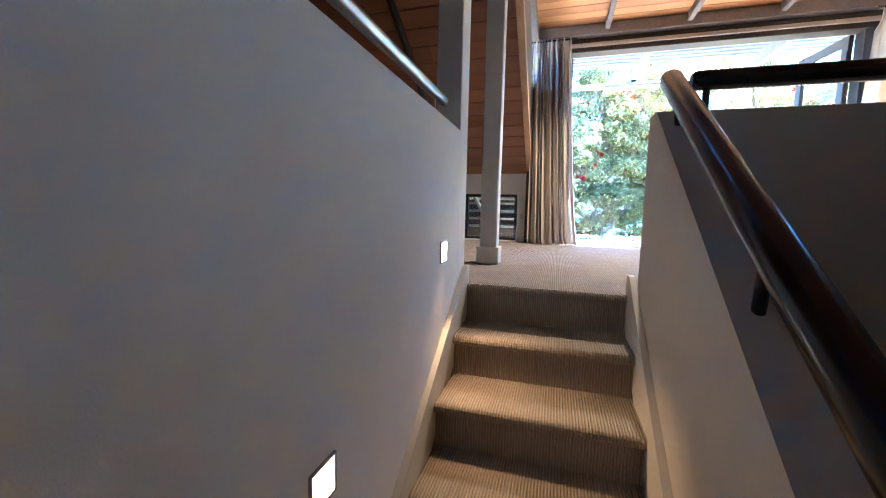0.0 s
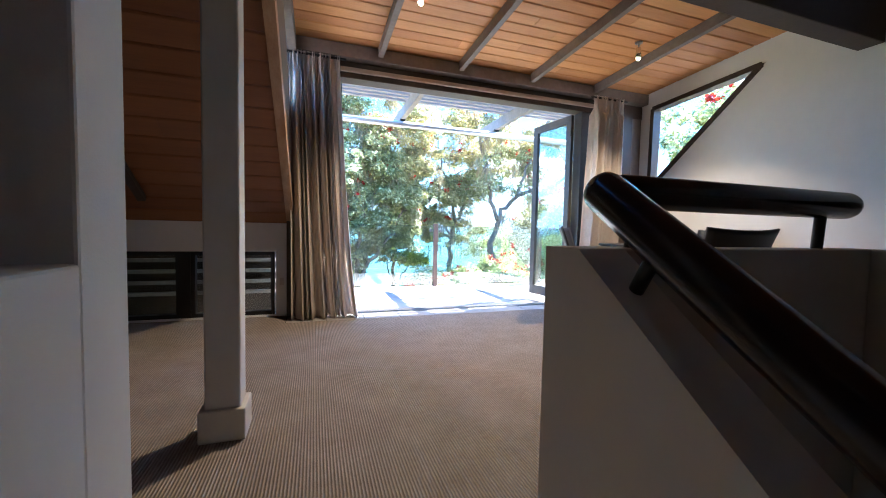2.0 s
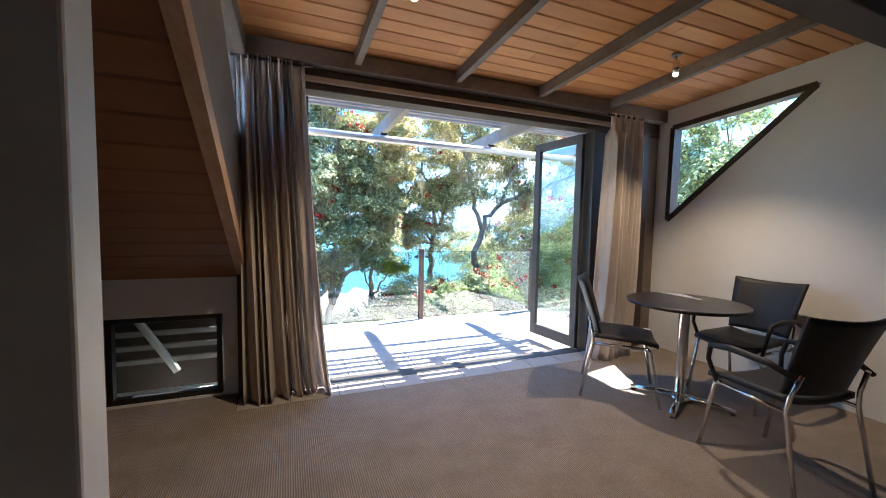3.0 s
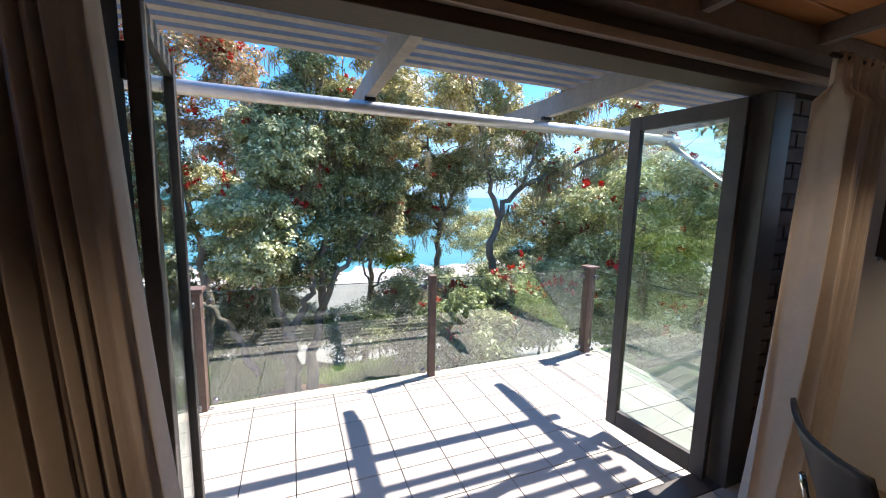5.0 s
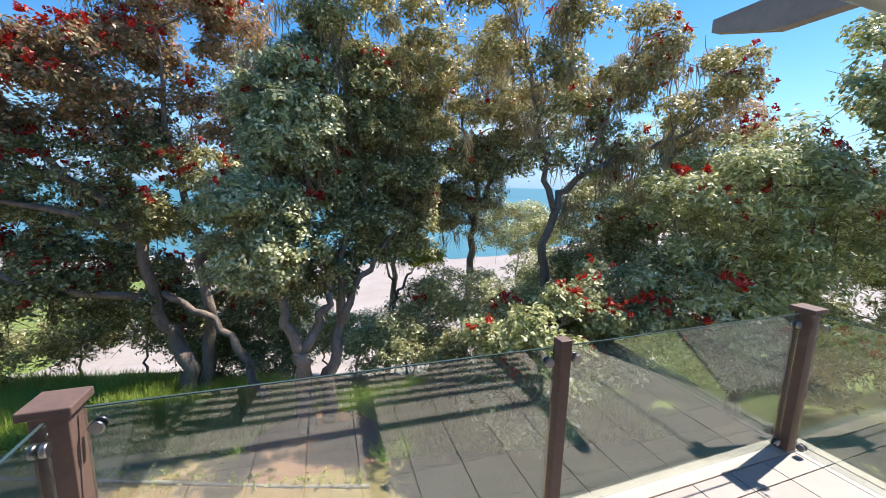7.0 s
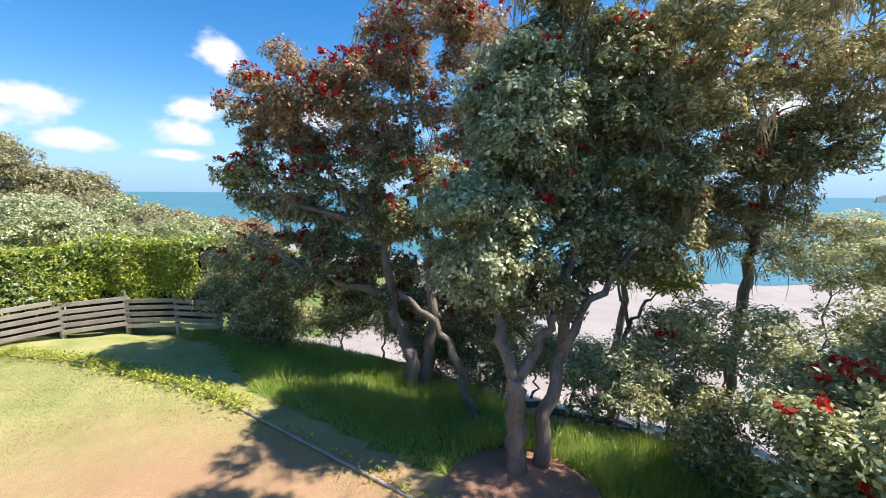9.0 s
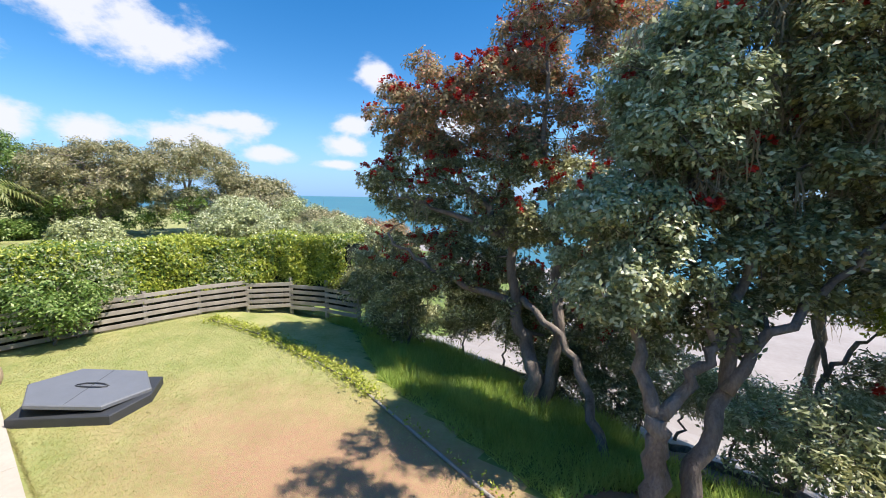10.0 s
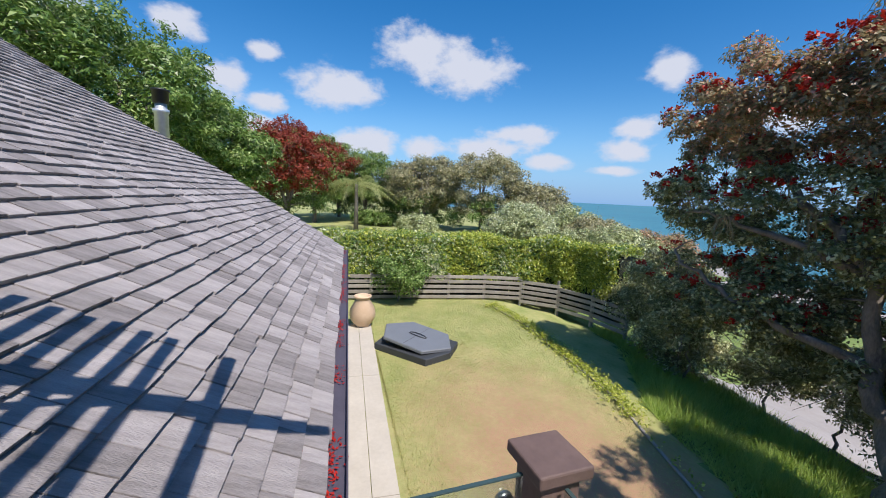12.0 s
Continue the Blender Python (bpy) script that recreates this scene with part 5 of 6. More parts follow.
# broad tree to the west, red on top
tree(12, "broad gnarled coastal tree, dark-leaved, its top in red flower",
     [([(-2.3, 15.3, G(-2.3, 15.3)), (-2.5, 15.5, -2.2), (-2.9, 15.7, -1.0), (-3.3, 15.7, 0.6), (-4.4, 15.4, 2.0), (-5.3, 15.2, 3.6)], 0.34, 0.06),
      ([(-2.1, 15.4, G(-2.1, 15.4)), (-1.9, 15.6, -1.6), (-2.1, 15.8, 0.2), (-2.4, 15.7, 2.4), (-2.4, 15.4, 4.6)], 0.26, 0.05),
      ([(-0.55, 14.0, G(-0.55, 14.0)), (-1.0, 14.5, -2.2), (-1.7, 15.1, -1.4), (-2.8, 15.6, -0.8)], 0.15, 0.11),
      ([(-2.9, 15.7, -1.0), (-4.2, 15.3, -0.6), (-5.4, 15.0, 0.0), (-6.3, 14.8, 0.5)], 0.16, 0.04),
      ([(-3.3, 15.7, 0.6), (-4.6, 15.0, 1.2), (-5.6, 14.6, 1.5)], 0.13, 0.04)],
     [((-5.3, 15.5, 3.6), (1.5, 1.3, 1.2), 52, LEAF_BROWN), ((-5.5, 15.5, 1.7), (1.5, 1.2, 1.1), 44, LEAF), ((-3.3, 15.8, 3.6), (1.5, 1.3, 1.5), 54, LEAF_BROWN),
      ((-2.0, 16.1, 5.0), (1.8, 1.2, 1.3), 46, LEAF_BROWN), ((-2.7, 15.9, 1.4), (1.7, 1.1, 1.4), 48, LEAF), ((-5.6, 15.9, -0.5), (1.7, 1.1, 0.9), 44, LEAF),
      ((-3.4, 16.5, -1.1), (1.7, 1.0, 0.9), 44, LEAF), ((-1.2, 16.5, -0.2), (1.1, 0.9, 1.2), 30, LEAF), ((-4.0, 16.4, 0.6), (1.4, 0.8, 0.9), 30, LEAF), ((-2.0, 16.8, -2.0), (1.5, 0.7, 0.7), 26, LEAF)],
     leaf=0.092, flower=0.75, moss=26, tuft=(42, 8))

# slender trees behind, towards the bay
tree(13, "slender coastal tree with a small yellow-green crown",
     [([(2.3, 15.7, G(2.3, 15.7)), (2.5, 15.9, -2.4), (2.7, 16.2, -1.5), (3.2, 16.5, -0.9)], 0.13, 0.05),
      ([(2.7, 16.2, -1.5), (2.5, 16.4, -0.7), (2.3, 16.5, -0.2)], 0.07, 0.03)],
     [((3.6, 16.6, -0.45), (0.7, 0.6, 0.35), 14, LEAF_YELLOW), ((2.5, 16.5, -0.1), (0.9, 0.7, 0.5), 18, LEAF)], leaf=0.09)
tree(14, "leaning coastal tree with an open crown, bare limbs and hanging moss",
     [([(5.0, 16.6, G(5.0, 16.6)), (5.1, 16.6, -1.8), (5.2, 16.6, 0.0), (5.4, 16.6, 1.2), (6.4, 16.4, 2.6), (7.6, 16.2, 3.4)], 0.24, 0.05),
      ([(5.4, 16.6, 1.2), (5.0, 16.5, 2.6), (4.4, 16.2, 4.6)], 0.13, 0.04), ([(5.3, 16.6, 0.6), (4.4, 16.6, 1.5), (3.6, 16.4, 1.9)], 0.09, 0.03)],
     [((4.4, 16.0, 4.8), (2.0, 1.2, 1.3), 40, LEAF_OLIVE), ((4.2, 16.4, 2.2), (1.4, 1.0, 1.1), 46, LEAF), ((5.9, 16.5, 2.5), (1.2, 0.9, 1.0), 34, LEAF), ((5.0, 16.5, 0.9), (1.5, 0.8, 0.8), 26, LEAF_OLIVE), ((3.1, 16.4, 1.1), (0.9, 0.6, 0.7), 16, LEAF), ((7.2, 16.2, 3.9), (1.8, 1.2, 0.9), 40, LEAF_OLIVE)],
     leaf=0.10, flower=0.12, moss=60, tuft=(36, 9), corners=3)
tree(15, "spreading coastal tree with a sparse flowering crown and hanging moss",
     [([(5.4, 13.0, G(5.4, 13.0)), (5.45, 13.0, -1.5), (5.4, 13.0, 0.2), (5.6, 13.0, 1.3), (6.5, 12.8, 2.2), (7.9, 12.5, 2.7), (9.4, 12.2, 3.4)], 0.22, 0.05),
      ([(5.6, 13.0, 1.2), (5.2, 13.1, 2.4), (5.0, 13.2, 3.8), (4.6, 13.2, 5.0)], 0.12, 0.03), ([(6.2, 12.9, 2.0), (6.6, 12.8, 3.2), (7.2, 12.8, 4.6)], 0.09, 0.03)],
     [((4.7, 13.2, 5.0), (1.6, 1.1, 1.0), 18, LEAF_OLIVE), ((6.6, 12.9, 4.6), (2.0, 1.2, 1.1), 27, LEAF_OLIVE), ((8.6, 12.4, 3.9), (1.6, 1.1, 0.9), 26, LEAF_OLIVE), ((6.2, 13.0, 2.8), (1.4, 0.9, 0.8), 16, LEAF)],
     leaf=0.09, flower=0.2, moss=110, tuft=(38, 9))

tree(20, "leafy coastal tree beyond the east wall", [([(11.4, 8.4, G(11.4, 8.4)), (11.3, 8.5, -0.5), (11.0, 8.6, 1.8), (10.6, 8.7, 3.2)], 0.24, 0.06)],
     [((10.4, 8.9, 3.6), (2.0, 1.5, 1.5), 54, LEAF_PALE), ((9.6, 7.6, 2.0), (1.5, 1.3, 1.2), 34, LEAF_PALE), ((12.2, 8.0, 1.4), (2.0, 1.6, 1.5), 36, LEAF)], leaf=0.12, flower=0.1)
tree(18, "tall coastal tree behind the others with a broad leafy crown",
     [([(2.9, 18.6, G(2.9, 18.6)), (3.0, 18.4, -2.0), (3.1, 18.2, 0.5), (3.0, 18.0, 3.0)], 0.22, 0.06), ([(3.0, 18.3, -0.5), (1.2, 18.0, 1.2), (-0.4, 17.8, 2.6)], 0.13, 0.04), ([(3.1, 18.2, 0.5), (4.6, 18.0, 2.2), (6.0, 17.8, 3.6)], 0.13, 0.04)],
     [((-0.7, 17.7, 3.1), (1.6, 0.9, 2.3), 56, LEAF_BROWN), ((2.7, 17.9, 3.9), (1.7, 0.9, 2.0), 56, LEAF), ((3.2, 17.7, 1.9), (1.4, 0.9, 1.1), 36, LEAF), ((5.8, 17.8, 4.2), (1.8, 0.9, 1.8), 36, LEAF_OLIVE), ((0.9, 17.8, 1.2), (1.2, 0.8, 1.0), 24, LEAF)],
     leaf=0.11, flower=0.15, moss=30, tuft=(40, 9), corners=3)
tree(19, "leafy coastal tree at the eastern edge of the garden",
     [([(9.8, 14.0, G(9.8, 14.0)), (9.6, 13.8, -1.0), (9.2, 13.6, 1.0), (8.8, 13.5, 2.0)], 0.2, 0.06)],
     [((8.8, 13.6, 2.0), (1.9, 1.0, 1.4), 50, LEAF_PALE), ((10.8, 13.2, 2.6), (1.8, 1.2, 1.5), 44, LEAF_BROWN), ((9.4, 13.8, 0.2), (2.0, 1.0, 1.2), 40, LEAF)], leaf=0.10, flower=0.2, moss=14, tuft=(36, 9), corners=3)

# shrubby flowering trees close to the east
tree(16, "low spreading coastal tree with grey-green leaves and red flowers",
     [([(4.4, 10.9, G(4.4, 10.9)), (4.3, 10.9, -1.8), (4.0, 10.8, -0.9)], 0.15, 0.05), ([(4.4, 10.9, -2.2), (5.0, 11.0, -1.2), (5.4, 11.0, -0.4)], 0.10, 0.03)],
     [((4.3, 10.9, -0.9), (1.5, 1.1, 0.8), 60, LEAF_PALE), ((3.5, 10.5, -1.6), (1.0, 0.8, 0.7), 30, LEAF_PALE), ((5.6, 11.1, -0.7), (1.1, 1.0, 0.9), 34, LEAF_GREY)], leaf=0.088, flower=0.25, clump=(0.22, 0.4), dense=1.3, tuft=(40, 9))
tree(17, "rounded coastal tree with pale new leaves and scattered red flowers",
     [([(8.6, 10.6, G(8.6, 10.6)), (8.5, 10.6, -1.4), (8.2, 10.5, 0.2), (8.0, 10.4, 1.4)], 0.22, 0.06), ([(8.5, 10.6, -1.4), (7.4, 10.5, -0.5), (6.8, 10.4, 0.3)], 0.12, 0.04)],
     [((8.1, 10.4, 1.2), (2.1, 1.5, 1.5), 96, LEAF_PALE), ((7.0, 10.4, -0.5), (1.7, 1.2, 1.1), 56, LEAF_GREY), ((10.2, 10.0, 0.6), (2.0, 1.5, 1.9), 66, LEAF_GREY), ((8.6, 10.2, -1.2), (2.2, 1.4, 0.8), 50, LEAF)], leaf=0.105, flower=0.22, tuft=(34, 9), corners=3)
for k, (x, y, z, r, m) in enumerate(((2.6, 15.0, -2.3, 0.9, LEAF_GREY), (1.6, 17.2, -2.9, 0.9, LEAF_PALE), (4.2, 15.0, -1.2, 1.0, LEAF_GREY), (3.8, 16.4, -2.0, 1.0, LEAF), (6.6, 14.6, -1.0, 1.2, LEAF_GREY), (-6.9, 16.4, -2.4, 1.0, LEAF),
                                     (-8.2, 17.3, -1.6, 1.2, LEAF), (-7.6, 16.5, -0.4, 1.0, LEAF), (7.4, 17.5, 0.2, 1.5, LEAF_GREY), (9.5, 15.5, 0.8, 1.7, LEAF), (-1.2, 17.6, -2.6, 1.2, LEAF), (0.6, 17.6, -2.9, 1.0, LEAF_GREY), (-9.6, 17.6, -1.8, 1.1, LEAF), (1.9, 15.7, -2.9, 0.75, LEAF_PALE), (3.5, 15.5, -2.9, 0.7, LEAF), (5.6, 14.9, -2.5, 0.9, LEAF_PALE), (2.9, 17.4, -3.2, 0.8, LEAF_GREY), (-5.8, 18.4, -2.5, 1.2, LEAF), (-7.8, 17.9, -2.2, 1.3, LEAF), (-4.2, 18.2, -2.2, 1.2, LEAF), (-7.4, 16.3, -2.1, 0.8, LEAF), (-2.6, 18.0, -2.8, 1.1, LEAF), (-6.4, 16.0, -1.2, 1.1, LEAF),
                                     (-0.2, 16.4, -1.6, 0.9, LEAF), (12.5, 12.5, 0.6, 2.2, LEAF_GREY), (13.0, 9.0, 0.2, 2.2, LEAF), (5.2, 13.6, -1.6, 1.1, LEAF_GREY), (3.2, 13.6, -2.4, 0.8, LEAF), (4.6, 12.4, -1.5, 1.1, LEAF_PALE), (7.5, 13.5, -0.6, 1.4, LEAF), (-2.2, 16.6, -3.1, 0.9, LEAF), (-0.7, 16.4, -3.0, 0.9, LEAF))):
    tree(40 + k, "dense leafy coastal shrub on the bank", [([(x, y, G(x, y)), (x + 0.1, y, (G(x, y) + z) / 2), (x, y + 0.1, z)], 0.07, 0.02)], [((x, y, z), (r, r * 0.85, r * 0.75), int(26 * r * r), m)], leaf=0.105, name="shrub", flower=0.03, dense=1.1, tuft=(30, 8), corners=3)


# driftwood and fallen limbs on the bank
rs = np.random.RandomState(31)
for k in range(11):
    x = rs.uniform(0.6, 5.5) if k < 8 else rs.uniform(-4, -1)
    y = lawn_edge(x) + rs.uniform(3.6, 6.0)
    a, L = rs.uniform(-0.6, 0.5), rs.uniform(0.8, 2.2)
    pts = []
    for i in range(5):
        px, py = x + math.cos(a) * L * (i / 4 - 0.5), y + math.sin(a) * L * (i / 4 - 0.5) + rs.normal() * 0.06
        pts.append((px, py, ground_z(px, py) + 0.05 + abs(rs.normal()) * 0.06))
    tagged(part("fallen_branch", tube(B(), pts, [0.09, 0.085, 0.075, 0.06, 0.04], 7), BARK), "bleached fallen branch lying on the sandy bank", "branch", "fallen branches")


# hedge behind the fence
def foliage_wall(name, label, line, off, width, z0, z1, per, materials, leaf, seed):
    rs = np.random.RandomState(seed)
    t = thing(name, label, "hedge")
    groups = {m.name: (m, [], []) for m in materials}
    for a, b in zip(line, line[1:]):
        d = (b - a).normalized()
        n = Vector((-d.y, d.x, 0))
        cnt = int(per * (b - a).length)
        for _ in range(cnt):
            u, f = rs.rand(), rs.rand()
            p = a.lerp(b, u)
            top = z1 + 0.22 * noise.noise((p.x * 0.9, p.y * 0.9, 4))
            if f < 0.45:
                q = (off - 0.10 * rs.rand(), z0 + (top - z0) * rs.rand() ** 0.8)
                nn = (-1, 0.35)
            elif f < 0.85:
                q = (off + width * rs.rand(), top - 0.12 * rs.rand())
                nn = (-0.2, 1)
            else:
                q = (off + width * rs.rand(), z0 + (top - z0) * rs.rand())
                nn = (-0.5, 0.6)
            c = p + n * (q[0] + 0.25 * noise.noise((p.x * 1.3, p.y * 1.3, q[1]))) + Vector((0, 0, q[1]))
            pick = noise.noise((c.x * 0.55, c.y * 0.55, 7 + q[1] * 0.3)) + 0.25 * rs.normal()
            m = materials[0] if pick > -0.05 else materials[1] if pick > -0.38 else materials[-1]
            k = 6
            groups[m.name][1].append(np.array(c) + rs.normal(size=(k, 3)) * leaf * 0.6)
            groups[m.name][2].append(np.array(n * nn[0]) + np.array([0, 0, nn[1]]) + rs.normal(size=(k, 3)) * 0.6)
    for m, cs, ns in groups.values():
        if cs:
            leaf_mesh("leaves", np.concatenate(cs), np.concatenate(ns), leaf * 1.15, rs, m, t, 0.6, corners=3)
    # near-black block behind the leaves: the hedge's inner shade put in as colour
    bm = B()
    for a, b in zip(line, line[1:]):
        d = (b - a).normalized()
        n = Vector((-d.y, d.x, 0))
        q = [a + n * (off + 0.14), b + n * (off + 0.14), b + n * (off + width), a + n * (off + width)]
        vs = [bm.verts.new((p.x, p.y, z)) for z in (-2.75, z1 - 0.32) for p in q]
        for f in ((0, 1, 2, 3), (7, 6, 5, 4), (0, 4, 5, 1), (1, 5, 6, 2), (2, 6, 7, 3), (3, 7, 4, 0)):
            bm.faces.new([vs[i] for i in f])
    part("hedge_core", bm, mat("hedge_inner_shade", (0.012, 0.016, 0.006), 1.0), t)
    return t


hl = smooth_line(FLINE[:7], 0.5)
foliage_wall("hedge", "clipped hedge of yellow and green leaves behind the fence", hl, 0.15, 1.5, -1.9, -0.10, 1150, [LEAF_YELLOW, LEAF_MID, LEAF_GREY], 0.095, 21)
for k, (x, y, z, r, m, lf) in enumerate(((-14.1, 10.2, -1.6, 1.0, LEAF_MID, 0.10), (-13.0, 18.0, -0.6, 1.3, LEAF_PALE, 0.10), (-15.2, 16.0, -0.2, 1.3, LEAF_PALE, 0.10), (-10.6, 18.2, -1.4, 1.2, LEAF_MID, 0.10), (-17.5, 17.5, 0.0, 1.6, LEAF_GREY, 0.12), (-13.5, 21.0, -1.2, 1.8, LEAF_PALE, 0.14), (-18, 23.0, -1.0, 2.0, LEAF_FAR, 0.15), (-23, 25.0, -0.8, 2.2, LEAF_PALE, 0.16), (-16, 26.0, -1.6, 2.0, LEAF_BROWN, 0.15), (-29, 27.0, -0.6, 2.4, LEAF_FAR, 0.18))):
    tree(60 + k, "rounded leafy garden shrub by the fence", [([(x, y, G(x, y)), (x, y + 0.05, (G(x, y) + z) / 2), (x, y, z)], 0.06, 0.02)], [((x, y, z), (r, r, r * 0.8), int(min(34 * r * r, 80)), m)], leaf=lf, name="shrub", clump=(0.28 * max(1, r / 1.4), 0.5 * max(1, r / 1.4)))

# far trees behind the neighbouring lawn
for k, (x, y, zt, r, m, fl) in enumerate(((-25, -2.5, 9.5, 5.0, LEAF_MID, 0), (-21, -6.5, 10.5, 4.5, LEAF_MID, 0), (-29, 1.0, 6.5, 3.5, LEAF_MID, 0), (-38, 5.2, 7.1, 4.6, FLOWER_DULL, 0), (-52, 8.0, 8.5, 5.0, FLOWER_DULL, 0), (-56, 15, 6.8, 5.0, LEAF_MID, 0),
                                           (-56, 22, 5.6, 5.0, LEAF_FAR, 0), (-48, 21.5, 6.4, 5.0, LEAF_FAR, 0), (-43, 27.4, 6.6, 5.4, LEAF_FAR, 0), (-38, 32, 3.2, 3.4, LEAF_FAR, 0), (-64, 12, 8.0, 6.0, LEAF_MID, 0), (-60, 2, 9, 6.0, LEAF_MID, 0), (-34, -6, 9, 6, LEAF_MID, 0))):
    zb = ground_z(x, y)
    zc = zt - r * 0.62
    ms = [((x, y, zc - 0.5), (r, r, r * 0.75), 170, m), ((x, y, zc - r * 0.7), (r * 0.9, r * 0.9, r * 0.5), 36, LEAF_MID)]
    if m is FLOWER_DULL:
        ms.append(((x, y, zc - 0.4), (r, r, r * 0.6), 50, LEAF_MID))
    tree(80 + k, "large spreading tree beyond the neighbouring lawn", [([(x, y, zb - 0.1), (x + 0.3, y, (zb + zc) / 2), (x, y + 0.4, zc)], 0.45, 0.12), ([(x + 0.2, y, zb + 1.5), (x - 1.5, y + 1.0, zc - 0.3), (x - 2.4, y + 1.6, zc + 0.6)], 0.25, 0.06), ([(x + 0.2, y, zb + 1.8), (x + 1.5, y - 1.0, zc), (x + 2.2, y - 1.4, zc + 0.8)], 0.25, 0.06)],
         ms, leaf=0.27, clump=(0.7, 1.2), tuft=(26, 8), wig=0.12, dense=1.0, corners=3)


# palm on the far lawn
def palm(x, y, zc):
    rs = np.random.RandomState(3)
    t = thing("palm_tree", "feathery yellow-green palm on the neighbouring lawn", "palm")
    zb = ground_z(x, y)
    part("trunk", tube(B(), [(x, y, zb - 0.1), (x + 0.1, y, (zb + zc) / 2), (x, y, zc)], [0.28, 0.2, 0.16], 10), BARK, t)
    for k in range(18):
        a = 2 * math.pi * k / 18 + rs.uniform(-0.15, 0.15)
        rise = rs.uniform(0.1, 1.6)
        L = rs.uniform(4.0, 5.4)
        verts, faces = [], []
        pts = [Vector((x + math.cos(a) * L * s, y + math.sin(a) * L * s, zc + rise * math.sin(math.pi * s * 0.9) - 2.0 * s * s)) for s in np.linspace(0, 1, 26)]
        side = Vector((-math.sin(a), math.cos(a), 0))
        for i in range(2, 25):
            w = 0.95 * math.sin(math.pi * (0.12 + 0.85 * i / 25))
            for sg in (-1, 1):
                e = pts[i] + side * sg * w + Vector((0, 0, -0.45 * w)) + (pts[i] - pts[i - 1]) * 1.5
                j = len(verts)
                verts += [pts[i] - (pts[i] - pts[i - 1]) * 0.25, pts[i] + (pts[i] - pts[i - 1]) * 0.25, e]
                faces.append((j, j + 1, j + 2))
        raw("frond", verts, faces, LEAF_PALM, t)


palm(-42, 12.0, 2.3)
tree(99, "clump of tall pale flax on the neighbouring lawn", [([(-40, 18.5, -2.8), (-40, 18.6, -2.2), (-40, 18.5, -1.8)], 0.1, 0.05)], [((-40, 18.5, -1.9), (3.0, 2.0, 0.9), 60, LEAF_PALE)], leaf=0.25, name="flax_bush", clump=(0.5, 0.8))
tree(98, "low clipped shrubs at the edge of the neighbouring lawn", [([(-50, 15.5, -2.8), (-50, 15.6, -2.2), (-50, 15.5, -1.8)], 0.1, 0.05)], [((-50, 15.5, -2.0), (3.5, 2.5, 0.9), 60, LEAF_MID)], leaf=0.25, name="shrub", clump=(0.5, 0.8))


# long grass on the bank
def long_grass():
    rs = np.random.RandomState(9)
    n = 84000
    xs = rs.uniform(-10.5, 6.5, n)
    us = rs.uniform(0.7, 4.4, n)
    verts, faces = np.empty((n, 3, 3)), None
    keep = []
    for i in range(n):
        x, y = xs[i], lawn_edge(xs[i]) + us[i]
        if us[i] < mown_edge(x) + 0.15 * noise.noise((x * 1.5, y * 1.5, 8)):
            continue
        if ((x - 0.4) / 1.15) ** 2 + ((y - 12.15) / 1.0) ** 2 < 1:
            continue
        d = noise.noise((x * 0.6, y * 0.6, 2)) + 0.4
        if rs.rand() > 0.4 + d:
            continue
        h = (0.22 + 0.26 * rs.rand()) * (0.75 + 0.5 * d) * (1.0 if us[i] > mown_edge(x) + 0.5 else 0.6)
        a = rs.uniform(0, 6.28)
        w = rs.uniform(0.008, 0.018)
        z = ground_z(x, y) - 0.02
        l = rs.normal(size=2) * 0.13
        verts[i] = ((x - math.cos(a) * w, y - math.sin(a) * w, z), (x + math.cos(a) * w, y + math.sin(a) * w, z), (x + l[0], y + l[1], z + h))
        keep.append(i)
    v = verts[keep].reshape(-1, 3)
    o = raw("long_grass", [tuple(p) for p in v], [(3 * i, 3 * i + 1, 3 * i + 2) for i in range(len(keep))], GRASSBLADE)
    tagged(o, "long green grass on the bank above the beach", "grass", kind="stuff")


long_grass()


def short_grass():
    rs = np.random.RandomState(19)
    n = 110000
    x, u = rs.uniform(-14, 1.0, n), rs.uniform(0, 1, n)
    e = np.array([lawn_edge(v) for v in x])
    y = 7.9 + (e - 7.9) * u
    y = np.maximum(y, 7.75 - 0.105 * x * 0.75)
    cx, cy = x + 3.6, y - 10.0
    rx, ry = cx * math.cos(radians(22)) - cy * math.sin(radians(22)), cx * math.sin(radians(22)) + cy * math.cos(radians(22))
    ok = (np.hypot(rx * 0.16, ry * 0.36) > 0.55 + 0.5 * rs.rand(n))
    x, y = x[ok], y[ok]
    n = len(x)
    a, h, w = rs.uniform(0, 6.28, n), rs.uniform(0.010, 0.032, n), rs.uniform(0.004, 0.010, n)
    v = np.empty((n, 3, 3))
    v[:, 0] = np.stack((x - np.cos(a) * w, y - np.sin(a) * w, np.full(n, -2.705)), 1)
    v[:, 1] = np.stack((x + np.cos(a) * w, y + np.sin(a) * w, np.full(n, -2.705)), 1)
    v[:, 2] = np.stack((x + rs.normal(size=n) * 0.03, y + rs.normal(size=n) * 0.03, -2.70 + h), 1)
    o = raw("lawn_grass", v.reshape(-1, 3).tolist(), [(3 * i, 3 * i + 1, 3 * i + 2) for i in range(n)], leafy("dry_grass_blade", (0.30, 0.33, 0.09), (0.60, 0.53, 0.26), 0.7, 0.5))
    tagged(o, "short patchy lawn grass, partly dry", "grass", kind="stuff")


short_grass()


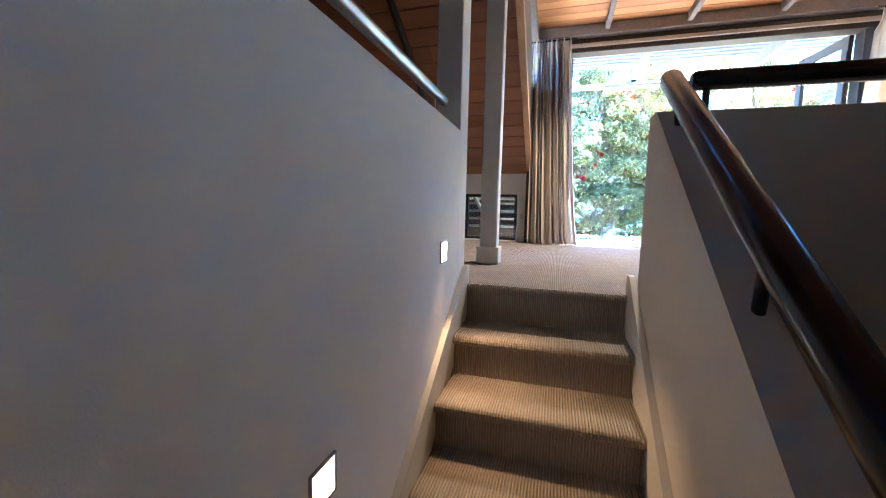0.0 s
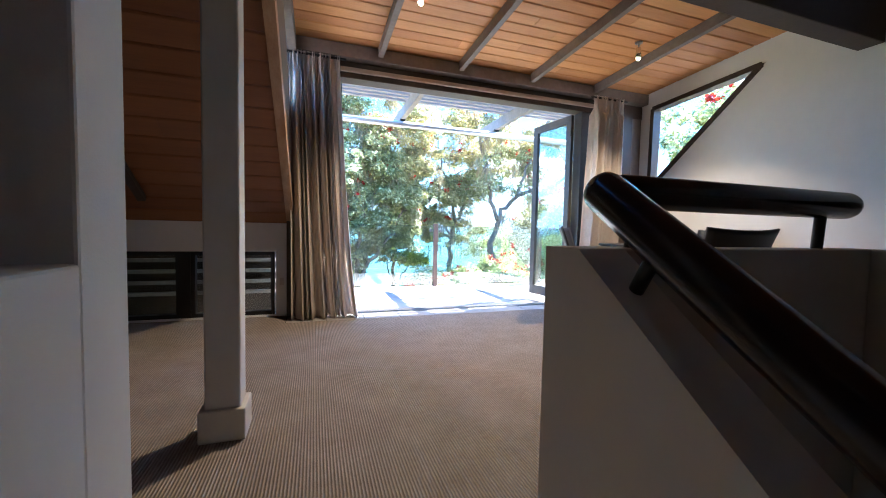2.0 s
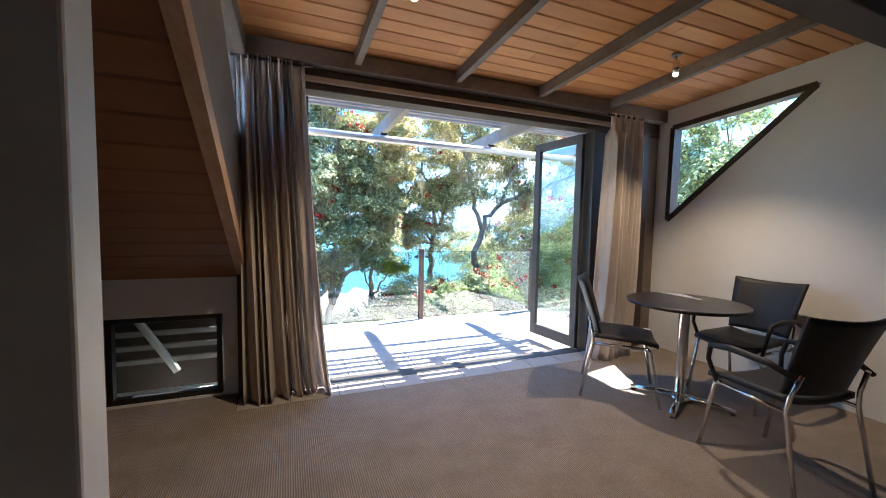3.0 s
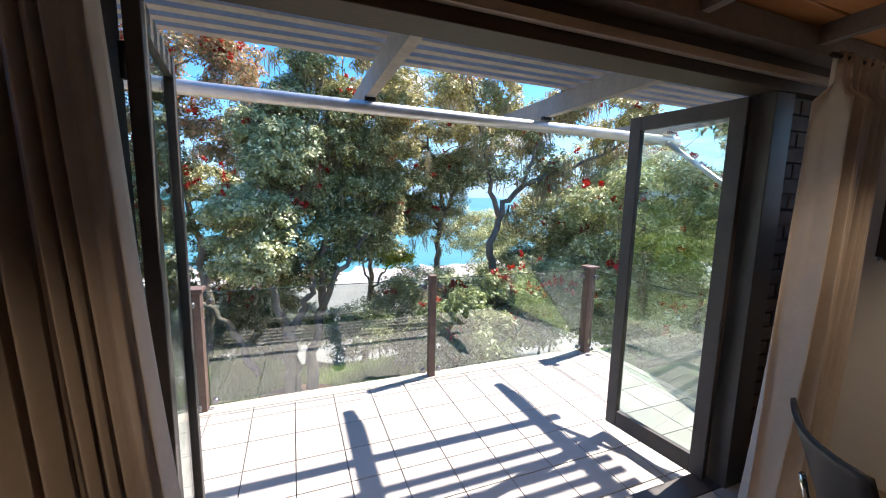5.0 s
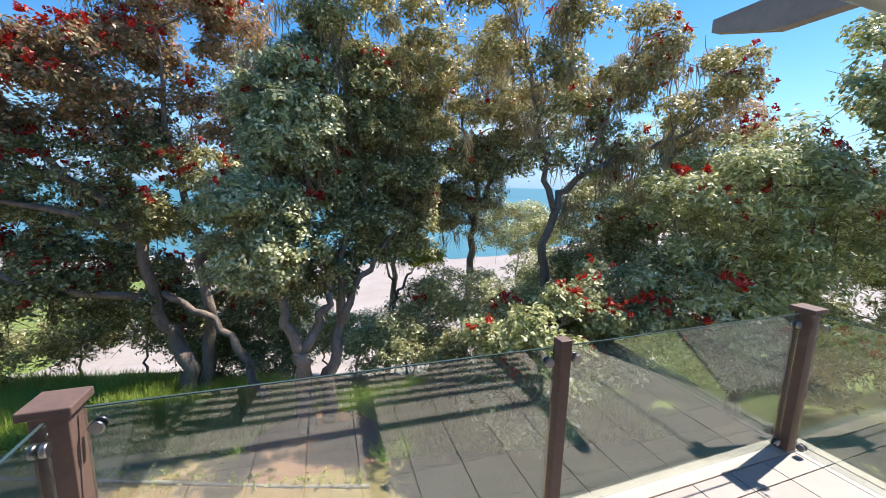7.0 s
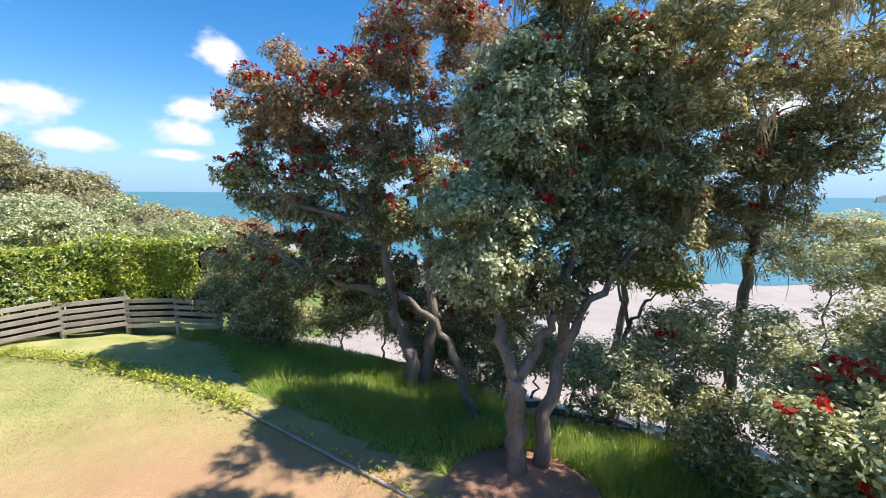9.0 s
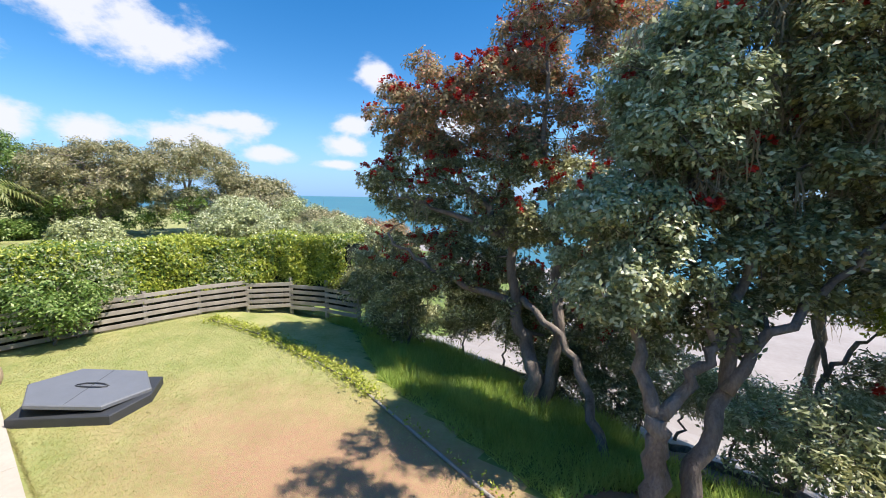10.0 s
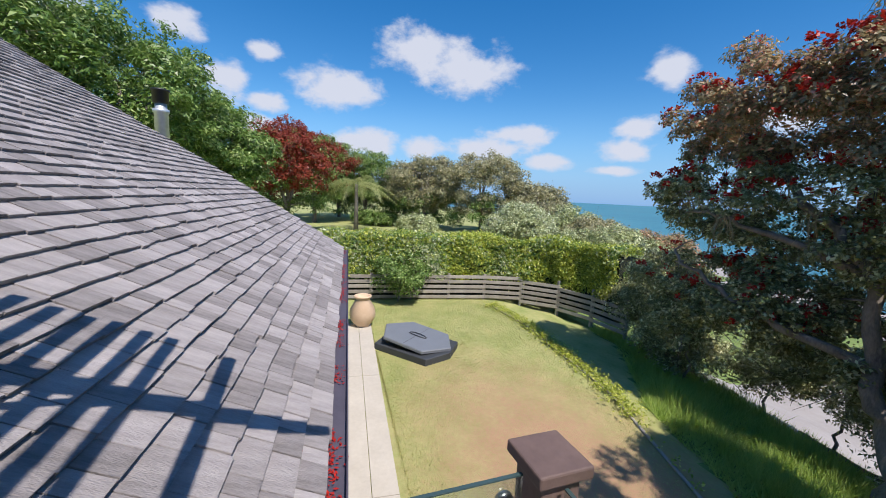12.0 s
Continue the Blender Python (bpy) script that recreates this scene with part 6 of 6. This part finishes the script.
# low planted edging along the lawn
def edging():
    t = thing("lawn_edging", "low timber edging with creeping plants between lawn and bank", "edging")
    pts = []
    for x in np.arange(-12.9, 1.2, 0.35):
        pts.append(Vector((x, lawn_edge(x) + 0.02, -2.685)))
    part("edge_board", tube(B(), pts, 0.032, 5), FENCEWOOD, t)
    rs = np.random.RandomState(4)
    cs, ns = [], []
    for _ in range(2000):
        x = rs.uniform(-12.9, -5.0) if rs.rand() < 0.93 else rs.uniform(-5.0, 1)
        w = 0.16 if x < -5 else 0.08
        cs.append(np.array((x, lawn_edge(x) + 0.08 + rs.normal() * w, -2.66 + 0.12 * rs.rand())) + rs.normal(size=(3, 3)) * 0.02)
        ns.append(rs.normal(size=(3, 3)) * 0.5 + np.array([0, 0, 1]))
    leaf_mesh("creeper", np.concatenate(cs), np.concatenate(ns), 0.06, rs, LEAF_YELLOW, t)


edging()


# ---- shingles, last ----
rs = np.random.RandomState(7)
COURSE = 0.137


def shingle_box(w, L, t):
    return [(0, 0, 0.020), (w, 0, 0.020), (w, L, 0.0), (0, L, 0.0), (0, 0, t), (w, 0, t), (w, L, 0.005), (0, L, 0.005)]


SF = ((3, 2, 1, 0), (4, 5, 6, 7), (0, 1, 5, 4), (1, 2, 6, 5), (2, 3, 7, 6), (3, 0, 4, 7))
shapes = {}
for w in (12, 16, 21, 27):
    me = bpy.data.meshes.new("shingle")
    me.from_pydata(shingle_box(w / 100 - 0.008, 0.22, 0.052), [], SF)
    me.materials.append(SHINGLE)
    shapes[w] = me
slope_len = math.sqrt(1 + RS * RS)
XA, YA = RD, (RH + Vector((0, 0, RS))).normalized()
ZA = XA.cross(YA)
if ZA.z < 0:
    ZA = -ZA
rot = Matrix((XA, YA, ZA)).transposed().to_4x4()
rest_v, rest_f, count = [], [], 0
for c in range(int(6.2 / COURSE)):
    u = c * COURSE
    a = 0.01 - rs.rand() * 0.15
    while a < rake(u):
        w = int(rs.choice((12, 16, 21, 27)))
        lift = 0.004 + 0.006 * rs.rand()
        a0 = max(a, 0.0)
        p = on_roof(a0, u - 0.02 + float(rs.normal()) * 0.006, lift + 0.006 * float(rs.rand()) ** 3)
        m = Matrix.Translation(p) @ rot @ Matrix.Rotation(rs.normal() * 0.006, 4, "Z") @ Matrix.Rotation(0.045, 4, "X")
        if a < 3.3 and u < 3.1 and count < 300:
            o = new("shingle", shapes[w])
            o.parent = roof
            o.matrix_world = m
            count += 1
        else:
            k = len(rest_v)
            rest_v += [m @ Vector(q) for q in shingle_box(w / 100 - 0.008, 0.22, 0.052)]
            rest_f += [tuple(i + k for i in f) for f in SF]
        a += w / 100
o = raw("shingles_far", rest_v, rest_f, SHINGLE_FAR, roof)
tagged(o, "weathered grey shingles", kind="stuff")
